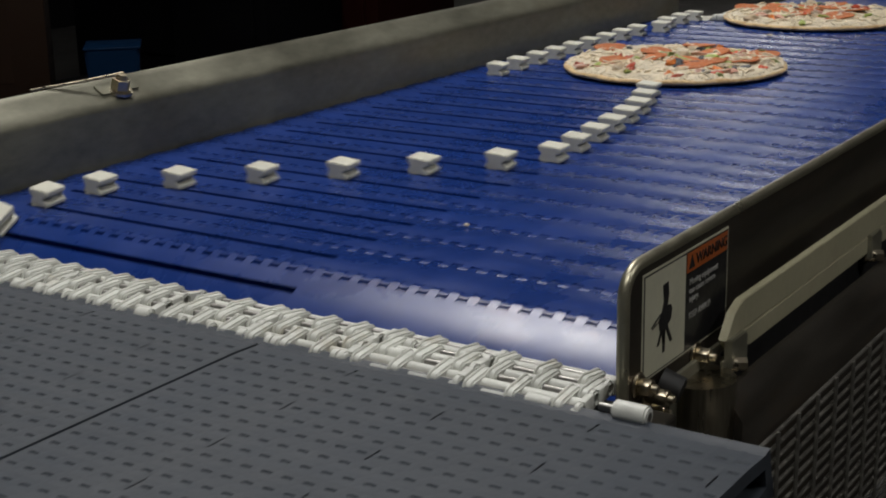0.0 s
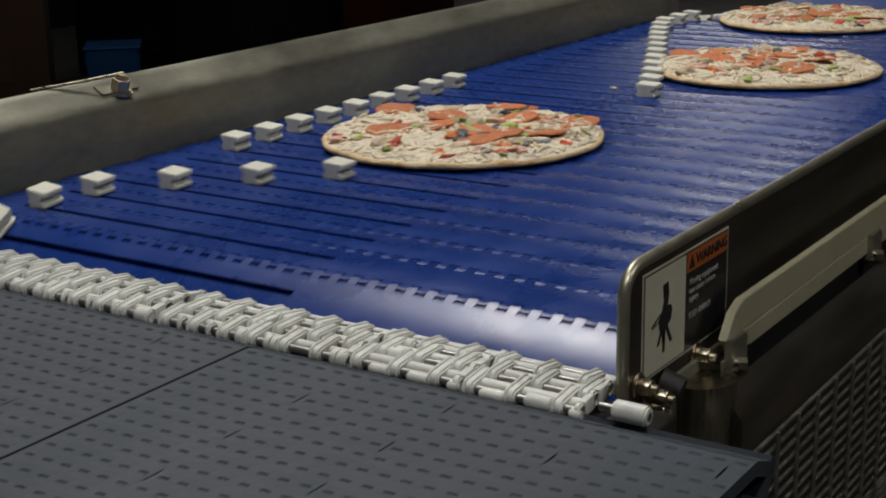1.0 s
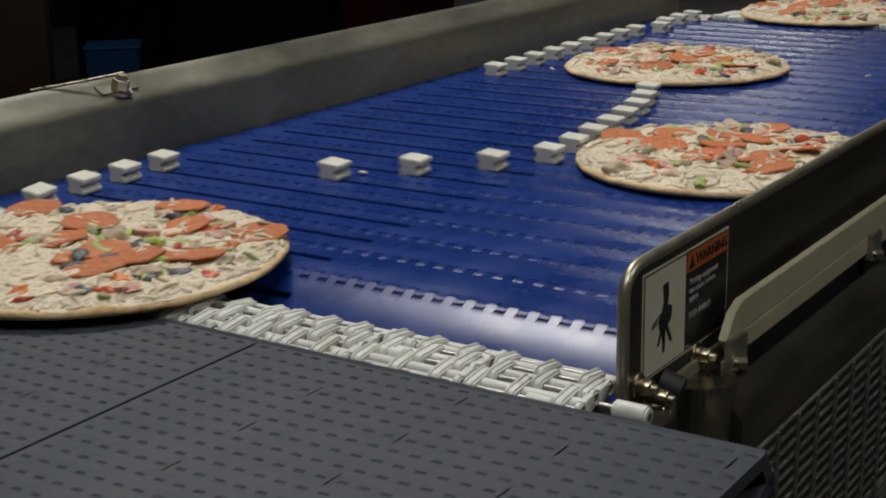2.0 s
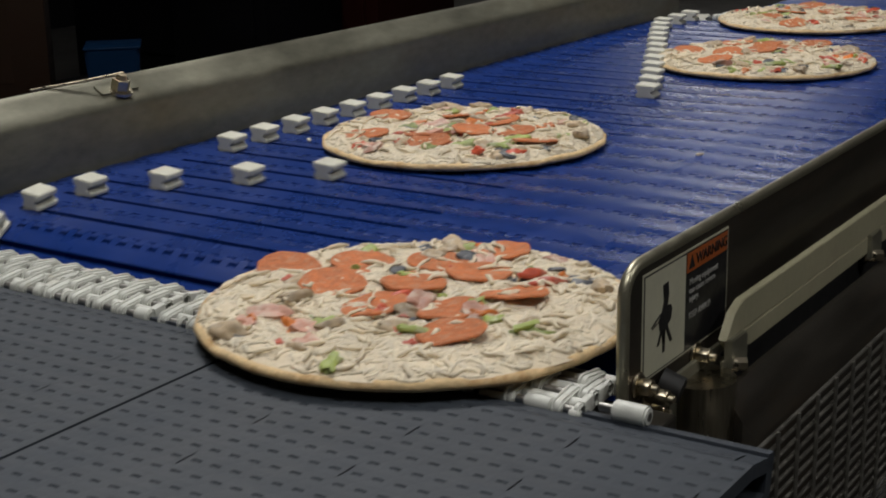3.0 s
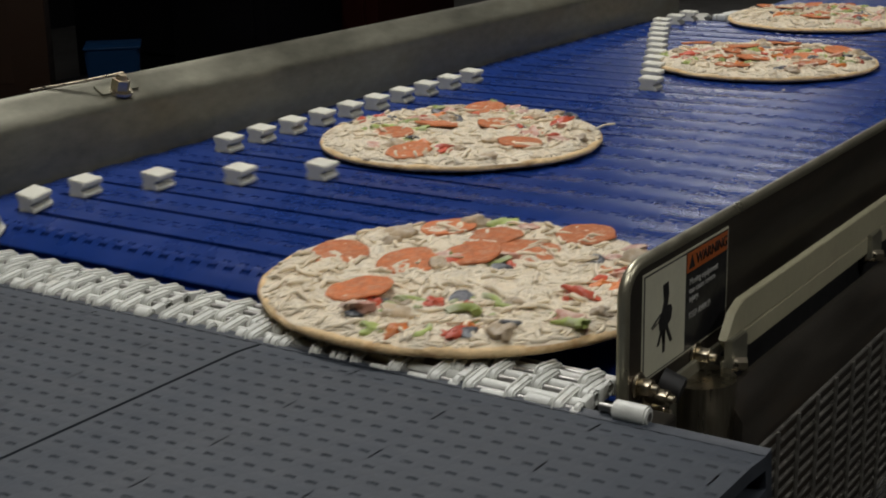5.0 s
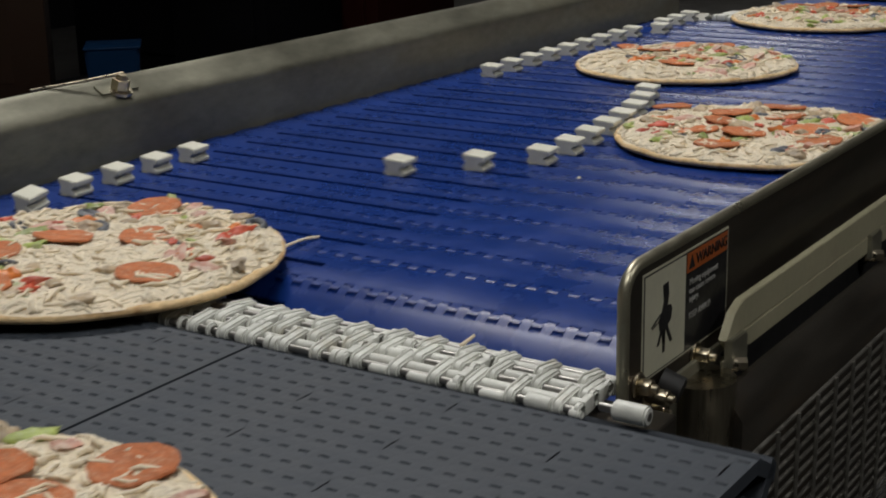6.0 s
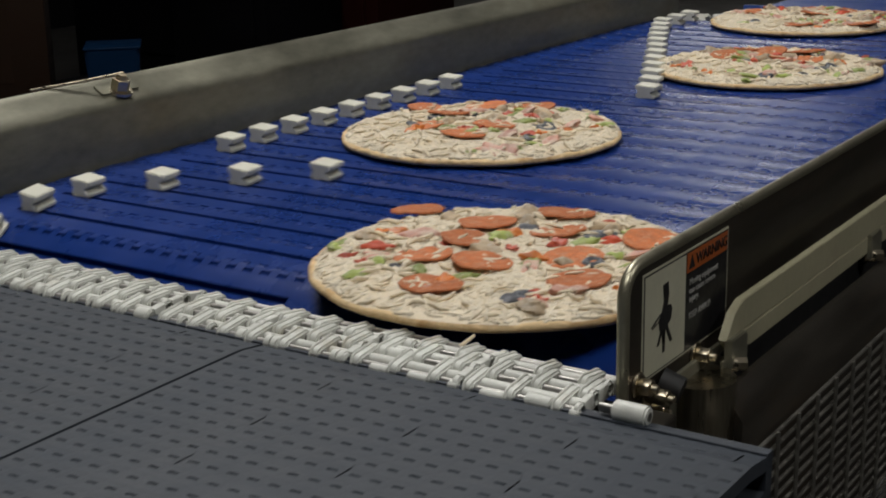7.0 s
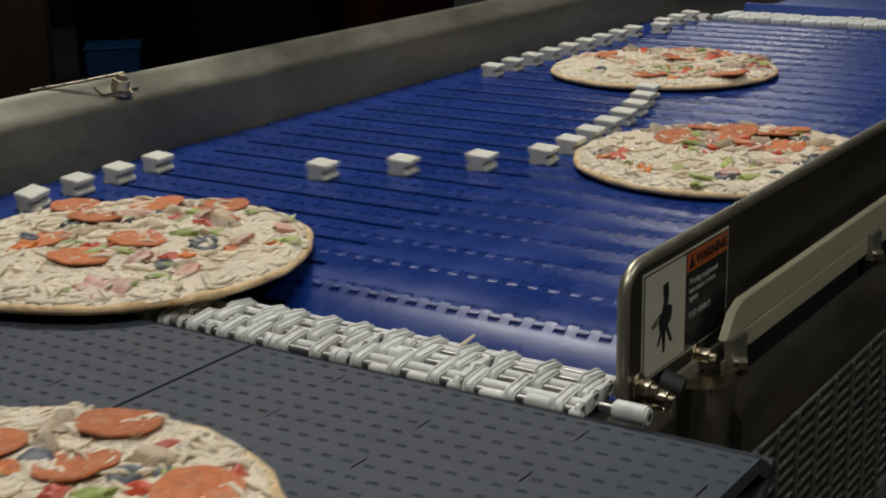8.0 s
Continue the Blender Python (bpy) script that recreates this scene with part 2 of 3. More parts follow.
def shoe_mesh():
    """An I-shaped shoe, 27 mm across the belt and 31 mm along it."""
    b = bmesh.new()
    h = 0.0145
    ring = [(-.0118, 0), (.0118, 0), (.0128, .0010), (.0130, .0030), (.0118, .0042), (.0078, .0050), (.0066, .0060), (.0066, .0078), (.0078, .0088), (.0125, .0097), (.0136, .0104),
            (.0138, h - .0010), (.0128, h), (-.0128, h), (-.0138, h - .0010), (-.0136, .0104), (-.0125, .0097), (-.0098, .0088), (-.0088, .0076), (-.0088, .0062), (-.0098, .0050),
            (-.0118, .0042), (-.0130, .0030), (-.0128, .0010)]
    extrude(b, ring, "y", -0.0125, 0.0125)
    flat = [e for e in b.edges if abs(abs(e.verts[0].co.y) - .0125) < 1e-6 and abs(e.verts[0].co.y - e.verts[1].co.y) < 1e-6]
    bmesh.ops.bevel(b, geom=flat, offset=0.0009, segments=2, affect="EDGES")
    # the faces lean, so that the shoe pushes aslant; it sits behind its slot
    for v in b.verts:
        x, y, z = v.co
        v.co = (x - .12 * y, y - .20 * x + .010, z)
    box(b, -.008, .008, -.0018, .0018, -0.010, 0.0005)
    return mesh_of("sliding_shoe", b, WHITE, True)


# sideways place of a shoe by its place along the belt, on the diverting track
DIVERT_Y = [-.05, .02, .053, .105, .154, .201, .248, .297, .325, .352, .407, .459, .517, .57, .608, .664, .728, .783, .834, .884, .937, .983, 1.041, 1.109, 1.182, 1.24]
DIVERT_X = [-.319, -.318, -.305, -.255, -.201, -.151, -.100, -.048, -.024, -.0165, -.0205, -.0265, -.034, -.044, -.053, -.072, -.097, -.121, -.144, -.166, -.189, -.209, -.236, -.266, -.298, -.319]


def divert_x(y):
    return float(np.interp(y, DIVERT_Y, DIVERT_X))


def diverts(k):
    """Whether row k of the belt takes its shoe along the diverting track."""
    return k <= 14 or (k - 4) % 20 <= 10 and k != 64


ME_MODULE, ME_SHOE = module_mesh(), shoe_mesh()
MODULES = []
for i in range(COUNT):
    row = new("belt_module", ME_MODULE)
    row.parent = sorter
    shoe = new("sliding_shoe", ME_SHOE)
    shoe.parent = row
    tagged(shoe, "ivory plastic sliding shoe with a waisted profile")
    MODULES.append((i - 12, row, shoe))

# ---- strip belts ----
def strip_mesh(name, x0, x1, pitch, mat, thick=0.008):
    b = bmesh.new()
    box(b, x0, x1, -pitch / 2, pitch / 2, -thick, 0, .0006)
    return mesh_of(name, b, mat)


OUT_PITCH, OUT_R = 0.0290, 0.016
OUT_COUNT = 234
OUT_FAR = -0.1715
OUT_NEAR = OUT_FAR - (OUT_COUNT * OUT_PITCH - 2 * math.pi * OUT_R) / 2
OX0, OX1, SEAM = -0.62, 0.400, 0.0712
outfeed = thing("outfeed_belt", pose(0, 0, ZB - 0.001), "dark grey plastic outfeed belt with small staggered slits", "conveyor belt")
HOLE_X, HOLE_W, HOLE_D = 0.0132, 0.0038, 0.0017


def perforated_mesh(joint):
    """One strip of the outfeed belt: two rows of small slits through its skin, a floor below, gaps at the seam and at the module joints."""
    b = bmesh.new()
    half = OUT_PITCH / 2

    def slab(x0, x1, y0, y1):
        v = [b.verts.new(c) for c in ((x0, y0, 0), (x1, y0, 0), (x1, y1, 0), (x0, y1, 0))]
        b.faces.new(v)

    def cell(x0, x1, y0, y1):
        cx, cy = (x0 + x1) / 2, (y0 + y1) / 2
        out = [(x0, y0), (cx, y0), (x1, y0), (x1, cy), (x1, y1), (cx, y1), (x0, y1), (x0, cy)]
        hole = [(-.75, -.8), (0, -1), (.75, -.8), (1, 0), (.75, .8), (0, 1), (-.75, .8), (-1, 0)]
        o = [b.verts.new((x, y, 0)) for x, y in out]
        h = [b.verts.new((cx + u * HOLE_W, cy + v * HOLE_D, -.0002)) for u, v in hole]
        f = [b.verts.new((cx + u * HOLE_W * .72, cy + v * HOLE_D * .55, -.0012)) for u, v in hole]
        b.faces.new(f)
        for k in range(8):
            n = (k + 1) % 8
            b.faces.new((o[k], o[n], h[n], h[k]))
            b.faces.new((h[k], h[n], f[n], f[k]))

    for r in range(2):
        y0, y1 = -half + r * half, r * half
        for a, c in ((OX0, SEAM - .0014), (SEAM + .0014, OX1)):
            x, i = a, r
            while x < c - 1e-6:
                e = min(x + HOLE_X, c)
                if (i + joint) % 12 == 0 and x > a and r == 0:
                    x += .0012
                if e - x > HOLE_W * 2.6:
                    cell(x, e, y0, y1)
                else:
                    slab(x, e, y0, y1)
                x, i = e, i + 1
    for a, c in ((OX0, SEAM - .0014), (SEAM + .0014, OX1)):
        for y, q in ((-half, 1), (half, -1)):
            v = [b.verts.new(p) for p in ((a, y, 0), (c, y, 0), (c, y + q * .0006, -.005), (a, y + q * .0006, -.005))]
            b.faces.new(v)
        for x in (a, c):
            v = [b.verts.new(p) for p in ((x, -half, 0), (x, half, 0), (x, half, -.005), (x, -half, -.005))]
            b.faces.new(v)
    box(b, OX0, OX1, -half, half, -.008, -.0048)
    box(b, SEAM - .0025, SEAM + .0025, -half, half, -.0047, -.0014)
    me = bpy.data.meshes.new("belt_strip")
    b.to_mesh(me)
    b.free()
    me.materials.append(GREY)
    return me


ME_OUT = [perforated_mesh(0), perforated_mesh(6)]
OUT_STRIPS = []
for i in range(OUT_COUNT):
    s = new("belt_strip", ME_OUT[i % 2])
    s.parent = outfeed
    OUT_STRIPS.append((i, s))

IN_PITCH, IN_R, IN_COUNT = 0.1016, 0.05, 74
IN_NEAR = 1.470 + IN_R
IN_FAR = IN_NEAR + (IN_COUNT * IN_PITCH - 2 * math.pi * IN_R) / 2
infeed = thing("infeed_belt", pose(0, 0, ZB - 0.002), "blue plastic infeed belt leading to the sorter", "conveyor belt")
ME_IN = strip_mesh("belt_strip", -0.285, 0.29, IN_PITCH, BLUE_FAR)
IN_STRIPS = []
for i in range(IN_COUNT):
    s = new("belt_strip", ME_IN)
    s.parent = infeed
    IN_STRIPS.append((i, s))

# ---- pizzas ----
PIZZA_R = 0.1415


def blob(b, m, seed, seg=8, rings=5, rough=0.25):
    made = bmesh.ops.create_uvsphere(b, u_segments=seg, v_segments=rings, radius=1, matrix=Matrix())
    for v in made["verts"]:
        v.co *= 1 + rough * noise.noise(v.co * 1.3 + Vector((seed * 3.7, seed * 1.3, 0)))
        v.co = m @ v.co


def crust_mesh(seed):
    b = bmesh.new()
    n = 96
    profile = [(0.0, 0.0), (0.955, 0.0), (0.984, 0.0010), (0.997, 0.0026), (1.0, 0.0040), (0.997, 0.0053), (0.990, 0.0064), (0.976, 0.0069), (0.90, 0.0068), (0.0, 0.0068)]
    rings = []
    for f, z in profile:
        if f == 0:
            rings.append([b.verts.new((0, 0, z))])
            continue
        ring = []
        for k in range(n):
            a = 2 * math.pi * k / n
            c, s = math.cos(a), math.sin(a)
            wob = 1 + 0.016 * noise.noise(Vector((c * 1.5, s * 1.5, seed * 5.1))) + 0.010 * noise.noise(Vector((c * 4.5, s * 4.5, seed * 3.3))) + 0.009 * noise.noise(Vector((c * 11, s * 11, seed * 2.3 + z * 80)))
            lift = z * (1 + 0.22 * noise.noise(Vector((c * 5, s * 5, seed * 7.7)))) if z else 0
            ring.append(b.verts.new((PIZZA_R * f * wob * c, PIZZA_R * f * wob * s, lift)))
        rings.append(ring)
    for r1, r2 in zip(rings, rings[1:]):
        for k in range(n):
            q = [r1[k % len(r1)], r1[(k + 1) % len(r1)], r2[(k + 1) % len(r2)], r2[k % len(r2)]]
            u = list(dict.fromkeys(q))
            if len(u) > 2:
                b.faces.new(u)
    return b


def cheese_z(x, y, seed):
    """Height of the uneven cheese."""
    return 0.0106 + 0.0028 * noise.noise(Vector((x * 45, y * 45, seed * 3))) + 0.0020 * noise.noise(Vector((x * 115, y * 115, seed))) + 0.0013 * noise.noise(Vector((x * 270, y * 290, seed * 2)))


def cheese_mesh(seed):
    b = bmesh.new()
    n, m = 150, 44
    prev = None
    for j in range(m + 1):
        f = 0.984 * j / m
        ring = []
        for k in range(n if j else 1):
            a = 2 * math.pi * k / n
            c, s = math.cos(a) * PIZZA_R, math.sin(a) * PIZZA_R
            edge = f * (1 + (0.015 * noise.noise(Vector((c * 50, s * 50, seed))) if j > m - 3 else 0))
            x, y = c * edge, s * edge
            z = cheese_z(x, y, seed)
            fade = min((m - j) / 4, 1)
            z = z * fade + 0.0063 * (1 - fade)
            ring.append(b.verts.new((x, y, z)))
        if prev:
            for k in range(n):
                u = list(dict.fromkeys([prev[k % len(prev)], prev[(k + 1) % len(prev)], ring[(k + 1) % n], ring[k]]))
                b.faces.new(u)
        prev = ring
    return b


def shred_mesh(seed, count):
    """Bent shreds of cheese lying over one another."""
    rng = random.Random(seed * 91 + 5)
    b = bmesh.new()
    for _ in range(count):
        f = math.sqrt(rng.random()) * 0.965
        a = rng.random() * 2 * math.pi
        if noise.noise(Vector((f * math.cos(a) * 2.2, f * math.sin(a) * 2.2, seed * 1.7))) < -0.42 and rng.random() < .4:
            continue
        x, y = PIZZA_R * f * math.cos(a), PIZZA_R * f * math.sin(a)
        turn, bend = rng.random() * 2 * math.pi, rng.uniform(-1.6, 1.6)
        length, w = rng.uniform(0.008, 0.024), rng.uniform(0.0010, 0.0020)
        lift = -w * rng.uniform(.20, .85) + (.0030 if rng.random() < .05 else 0)
        tip = rng.uniform(-0.0010, 0.0010)
        prev, start = None, None
        px, py = x, y
        for i in range(4):
            d = turn + bend * (i / 3 - 0.5)
            if i:
                px, py = px + length / 3 * math.cos(d), py + length / 3 * math.sin(d)
            if math.hypot(px, py) > PIZZA_R * 0.978:
                break
            nx, ny = -math.sin(d) * w, math.cos(d) * w
            rim = min(max((.984 - math.hypot(px, py) / PIZZA_R) / .0895, 0), 1)
            zz = (cheese_z(px, py, seed) + max(lift, 0)) * rim + .0072 * (1 - rim) + min(lift, 0) + tip * i / 3
            thin = .55 if i in (0, 3) else 1.0
            ring = [b.verts.new((px + nx * thin * math.cos(q), py + ny * thin * math.cos(q), zz + w * thin * math.sin(q))) for q in [k * math.pi / 3 for k in range(6)]]
            if prev:
                for k in range(6):
                    b.faces.new((prev[k], prev[(k + 1) % 6], ring[(k + 1) % 6], ring[k]))
            else:
                start = ring
                b.faces.new(ring)
            prev = ring
        if prev and i and prev is not start:
            b.faces.new(prev)
    return b


def slice_mesh(seed):
    """A pepperoni slice, slightly cupped, with an uneven rim."""
    b = bmesh.new()
    n = 28
    rows = [(0, 0.0016), (0.55, 0.0017), (0.85, 0.0021), (0.97, 0.0022), (1.0, 0.0014), (0.97, 0.0003), (0.0, 0.0)]
    rings = []
    for f, z in rows:
        ring = []
        for k in range(n if f else 1):
            a = 2 * math.pi * k / n
            c, s = math.cos(a), math.sin(a)
            r = 0.0220 * f * (1 + 0.05 * noise.noise(Vector((c * 6, s * 6, seed * 2.2))) + 0.10 * noise.noise(Vector((c * 1.8, s * 1.8, seed * 4.4))))
            ring.append(b.verts.new((r * c, r * s, z + 0.0016 * f * noise.noise(Vector((c * 1.6, s * 1.6, seed + 20))))))
        rings.append(ring)
    for r1, r2 in zip(rings, rings[1:]):
        for k in range(n):
            u = list(dict.fromkeys([r1[k % len(r1)], r1[(k + 1) % len(r1)], r2[(k + 1) % len(r2)], r2[k % len(r2)]]))
            b.faces.new(u)
    return mesh_of("pepperoni_slice", b, PEPPERONI, True, 50)


def bit_mesh(name, mat, seed, size, rough):
    b = bmesh.new()
    blob(b, Matrix.Diagonal((*size, 1)), seed, 14, 9, rough)
    return mesh_of(name, b, mat, True, 60)


def ring_mesh(name, mat, r, tube, arc=2 * math.pi):
    """A slice of olive, onion or pepper: a ring or a part of one."""
    b = bmesh.new()
    n = 14
    prev, first = None, None
    closed = arc > 6.2
    for i in range(n + (0 if closed else 1)):
        a = arc * i / n
        ring = [b.verts.new(((r + tube * math.cos(q)) * math.cos(a), (r + tube * math.cos(q)) * math.sin(a), tube * 0.8 * math.sin(q))) for q in [k * math.pi / 3 for k in range(6)]]
        if prev:
            for k in range(6):
                b.faces.new((prev[k], prev[(k + 1) % 6], ring[(k + 1) % 6], ring[k]))
        else:
            first = ring
            if not closed:
                b.faces.new(ring)
        prev = ring
    if closed:
        for k in range(6):
            b.faces.new((prev[k], prev[(k + 1) % 6], first[(k + 1) % 6], first[k]))
    else:
        b.faces.new(prev)
    return mesh_of(name, b, mat, True, 60)


SLICES = [slice_mesh(s) for s in range(5)]
BITS = []       # (name, meshes, how many on a pizza)
BITS.append(("mushroom_piece", [bit_mesh("mushroom_piece", SAUSAGE, s, (.0078 + .0014 * s, .0062, .0046), .7) for s in range(4)], 14))
BITS.append(("green_pepper_piece", [bit_mesh("green_pepper_piece", GREEN, 3, (.0072, .0056, .0032), 0.9), ring_mesh("green_pepper_piece", GREEN, .0100, .0026, 2.2),
                                    bit_mesh("green_pepper_piece", GREEN, 8, (.0105, .0046, .0034), 0.8)], 17))
BITS.append(("red_pepper_piece", [bit_mesh("red_pepper_piece", RED_PEPPER, 4, (.0062, .0050, .0030), 0.9), bit_mesh("red_pepper_piece", RED_PEPPER, 9, (.0100, .0038, .0028), 0.8)], 13))
BITS.append(("orange_pepper_piece", [bit_mesh("orange_pepper_piece", CARROT, 6, (.0080, .0050, .0030), 0.8)], 6))
BITS.append(("olive_slice", [ring_mesh("olive_slice", OLIVE, .0058, .0028), bit_mesh("olive_slice", OLIVE, 12, (.0070, .0060, .0036), 0.6)], 9))
BITS.append(("ham_piece", [bit_mesh("ham_piece", ONION, 15, (.0115, .0058, .0034), 0.8), bit_mesh("ham_piece", ONION, 21, (.0082, .0060, .0034), 0.9)], 9))


def pizza(seed, slices, turn=0.0):
    t = thing("pizza", pose(0, 0, 0), "round pizza with shredded cheese, pepperoni and pepper pieces, riding the belt", "pizza", "pizzas on the belts")
    part("crust", crust_mesh(seed), DOUGH, t, "pale baked crust", True, 120)
    part("cheese_layer", cheese_mesh(seed), CHEESE, t, "melted white cheese", True, 120)
    tagged(part("shredded_cheese", shred_mesh(seed, 3600), SHRED, t, "loose shreds of white cheese", True, 120), "", "", "", "stuff")
    rng = random.Random(seed)
    for i, (x, y) in enumerate(slices):
        o = new("pepperoni_slice", SLICES[(seed + i) % len(SLICES)])
        o.parent = t
        o.matrix_basis = pose(x, y, 0.0108 + 0.0010 * (i % 3), rng.uniform(-8, 8), rng.uniform(-8, 8), rng.uniform(0, 360))
    for name, meshes, count in BITS:
        for i in range(count):
            for _ in range(20):
                f, a = math.sqrt(rng.random()) * 0.90, rng.random() * 2 * math.pi
                x, y = PIZZA_R * f * math.cos(a), PIZZA_R * f * math.sin(a)
                drift = noise.noise(Vector((x * 13, y * 13, seed * 2.9))) + 2.2 * x + 1.5 * y
                if min([math.hypot(x - u, y - v) for u, v in slices] or [1]) > (0.017 if i % 4 else 0.011) and drift > -.16:
                    break
            o = new(name, meshes[rng.randrange(len(meshes))])
            o.parent = t
            o.matrix_basis = pose(x, y, cheese_z(x, y, seed) - .0008 + rng.random() * .0018, rng.uniform(-18, 18), rng.uniform(-18, 18), rng.uniform(0, 360)) @ Matrix.Diagonal((*[rng.uniform(.75, 1.35)] * 3, 1))
    return t


# (seed, slices, place along the belt at the start, lane: 0 straight on, 1 diverted, sideways place at the start)
# LAG: how far a diverted pizza lags while it is pushed, and between which places
PIZZAS = [
    (1, [(-.059, -.047), (-.118, .050), (-.044, .039), (-.034, -.001), (.026, -.010), (.053, -.013), (.023, .067), (.085, .015), (-.015, .112), (.085, .085), (.047, -.044)], 0.895, 0, -0.138),
    (2, [(-0.113, 0.009), (-0.061, -0.008), (-0.014, 0.016), (-0.031, 0.071), (0.009, 0.06), (0.056, 0.029), (0.032, -0.013), (-0.011, -0.031), (0.059, -0.052), (-0.006, 0.113), (-0.07, 0.038)], 1.425, 1, -0.143),
    (3, [(-0.074, -0.062), (-0.106, 0.025), (-0.035, 0.055), (0.01, 0.054), (-0.018, -0.039), (0.014, -0.003), (0.048, 0.016), (0.003, -0.068), (0.094, -0.022)], 1.898, 0, -0.134),
    (4, [(-0.102, -0.009), (-0.046, -0.005), (-0.037, -0.073), (-0.072, 0.087), (-0.027, 0.074), (-0.016, 0.029), (0.012, 0.061), (0.027, 0.115)], 2.489, 1, -0.137),
    (5, [(-0.053, -0.044), (0.012, -0.11), (-0.034, 0.007), (0.018, 0.042), (0.084, -0.027), (-0.037, 0.105)], 2.901, 0, -0.135),
    (6, [(-.124, .068), (-.041, .013), (-.053, .056), (-.050, -.035), (-.007, -.091), (-.003, -.033), (.001, .066), (-.016, .112), (.076, .070), (.043, .012), (.073, -.036)], 3.458, 1, -.133),
    (7, [(-0.103, 0.057), (-0.05, 0.09), (-0.062, 0.036), (-0.052, -0.027), (0.011, 0.006), (0.009, -0.049), (-0.004, 0.114)], 3.928, 0, -0.128),
    (8, [(-0.056, 0.09), (-0.065, 0.03), (0.014, 0.087), (0.035, 0.04), (-0.005, 0.042), (-0.024, 0.076), (0.013, 0.117)], 4.436, 1, -.124),
    (9, [(-0.02, 0.106), (-0.077, 0.012), (0.004, 0.035), (0.043, 0.081), (0.024, -0.091), (0.106, -0.051), (-0.102, 0.027)], 4.879, 0, -0.136),
]
LAG = {6: (.090, 1.1, .6)}
PUSH = {2: .008, 6: .018}      # carried over the transfer with less delay
RIDING = []
for seed, slices, y0, lane, x0 in PIZZAS:
    RIDING.append((pizza(seed, slices), y0, lane, x0, LAG.get(seed, (0, 1, 0)), PUSH.get(seed, 0)))

# ---- near transfer: short white chain segments on steel rods ----
def stadium(b, x0, x1, h, r, flat=1.0):
    """A rounded plate across both rods of a link, from x0 to x1."""
    ring = [(h + r * math.cos(q), r * math.sin(q)) for q in [-math.pi / 2 + k * math.pi / 8 for k in range(9)]]
    ring += [(0, r * flat)] + [(-u, -v) for u, v in ring] + [(0, -r * flat)]
    extrude(b, ring, "x", x0, x1)


def collar(b, x0, x1, y, r, hole):
    """A ring round a rod, with an open bore."""
    n = 16
    rows = [[b.verts.new((x, y + q * math.cos(a), q * math.sin(a))) for a in [2 * math.pi * k / n for k in range(n)]] for x, q in ((x0, r), (x1, r), (x1, hole), (x0, hole))]
    for p, q in zip(rows, rows[1:] + rows[:1]):
        for k in range(n):
            b.faces.new((p[k], p[(k + 1) % n], q[(k + 1) % n], q[k]))


def frame_link(b, w, pitch, spacing, wall, bar, side, rng, first, last, rings):
    """A link: rounded walls over two rods, a bar across between them, so that the rods show in windows; some windows are closed by a barrel or by rings."""
    h, r = pitch / 2, .0048
    x, walls = (0.0 if not rings else rng.uniform(0, .003)), []
    while x < w - wall * 2:
        a = x + (wall + .0002 if side else 0)
        walls.append(a)
        stadium(b, a, min(a + wall * rng.uniform(.9, 1.1), w), h, r)
        x += spacing * rng.uniform(.93, 1.07)
    # the end wall shows the bore of its rods
    collar(b, w - wall * .8, w, h, r * 1.02, .0024)
    collar(b, w - wall * .8, w, -h, r * 1.02, .0024)
    box(b, w - wall * .8, w, -h + .0030, h - .0030, -.0044, .0046, .0008)
    lo = walls[0]
    rod(b, (lo + .0005, 0, -.0014), (w - .0005, 0, -.0014), bar, 18)
    if first:
        # the far edge is closed by a bar, in stretches where the links are ringed
        for a, c in zip(walls, walls[1:] + [w]):
            if not rings or rng.random() < .85:
                rod(b, (a + .001, h + .0022, -.0004), (c - .001, h + .0022, -.0004), .0032, 14)
    for a, c in zip(walls, walls[1:] + [w]):
        u = a + wall * (2.05 if not side else 1.05)
        v = c - (wall * .1 if not side else wall * .9)
        if v - u < .004:
            continue
        if last and rings:
            # the nose: rings side by side, or a full barrel
            if rng.random() < .25:
                rod(b, (u, -h, 0), (v, -h, 0), .0054, 18)
            else:
                q = u + .0012
                while q < v - .004 and rng.random() < .8:
                    collar(b, q, q + .0040, -h, .0054, .0024)
                    q += .0050
        elif rng.random() < .14:
            rod(b, (u, -h, 0), (u + (v - u) * rng.uniform(.45, 1), -h, 0), .0046, 18)
        elif last:
            rod(b, (u - .001, -h - .0030, -.0004), (v + .001, -h - .0030, -.0004), .0032, 14)
    sharp = [e for e in b.edges if e.is_manifold and e.calc_face_angle(0) > 1.2]
    bmesh.ops.bevel(b, geom=sharp, offset=.0014, segments=3, affect="EDGES", clamp_overlap=True)


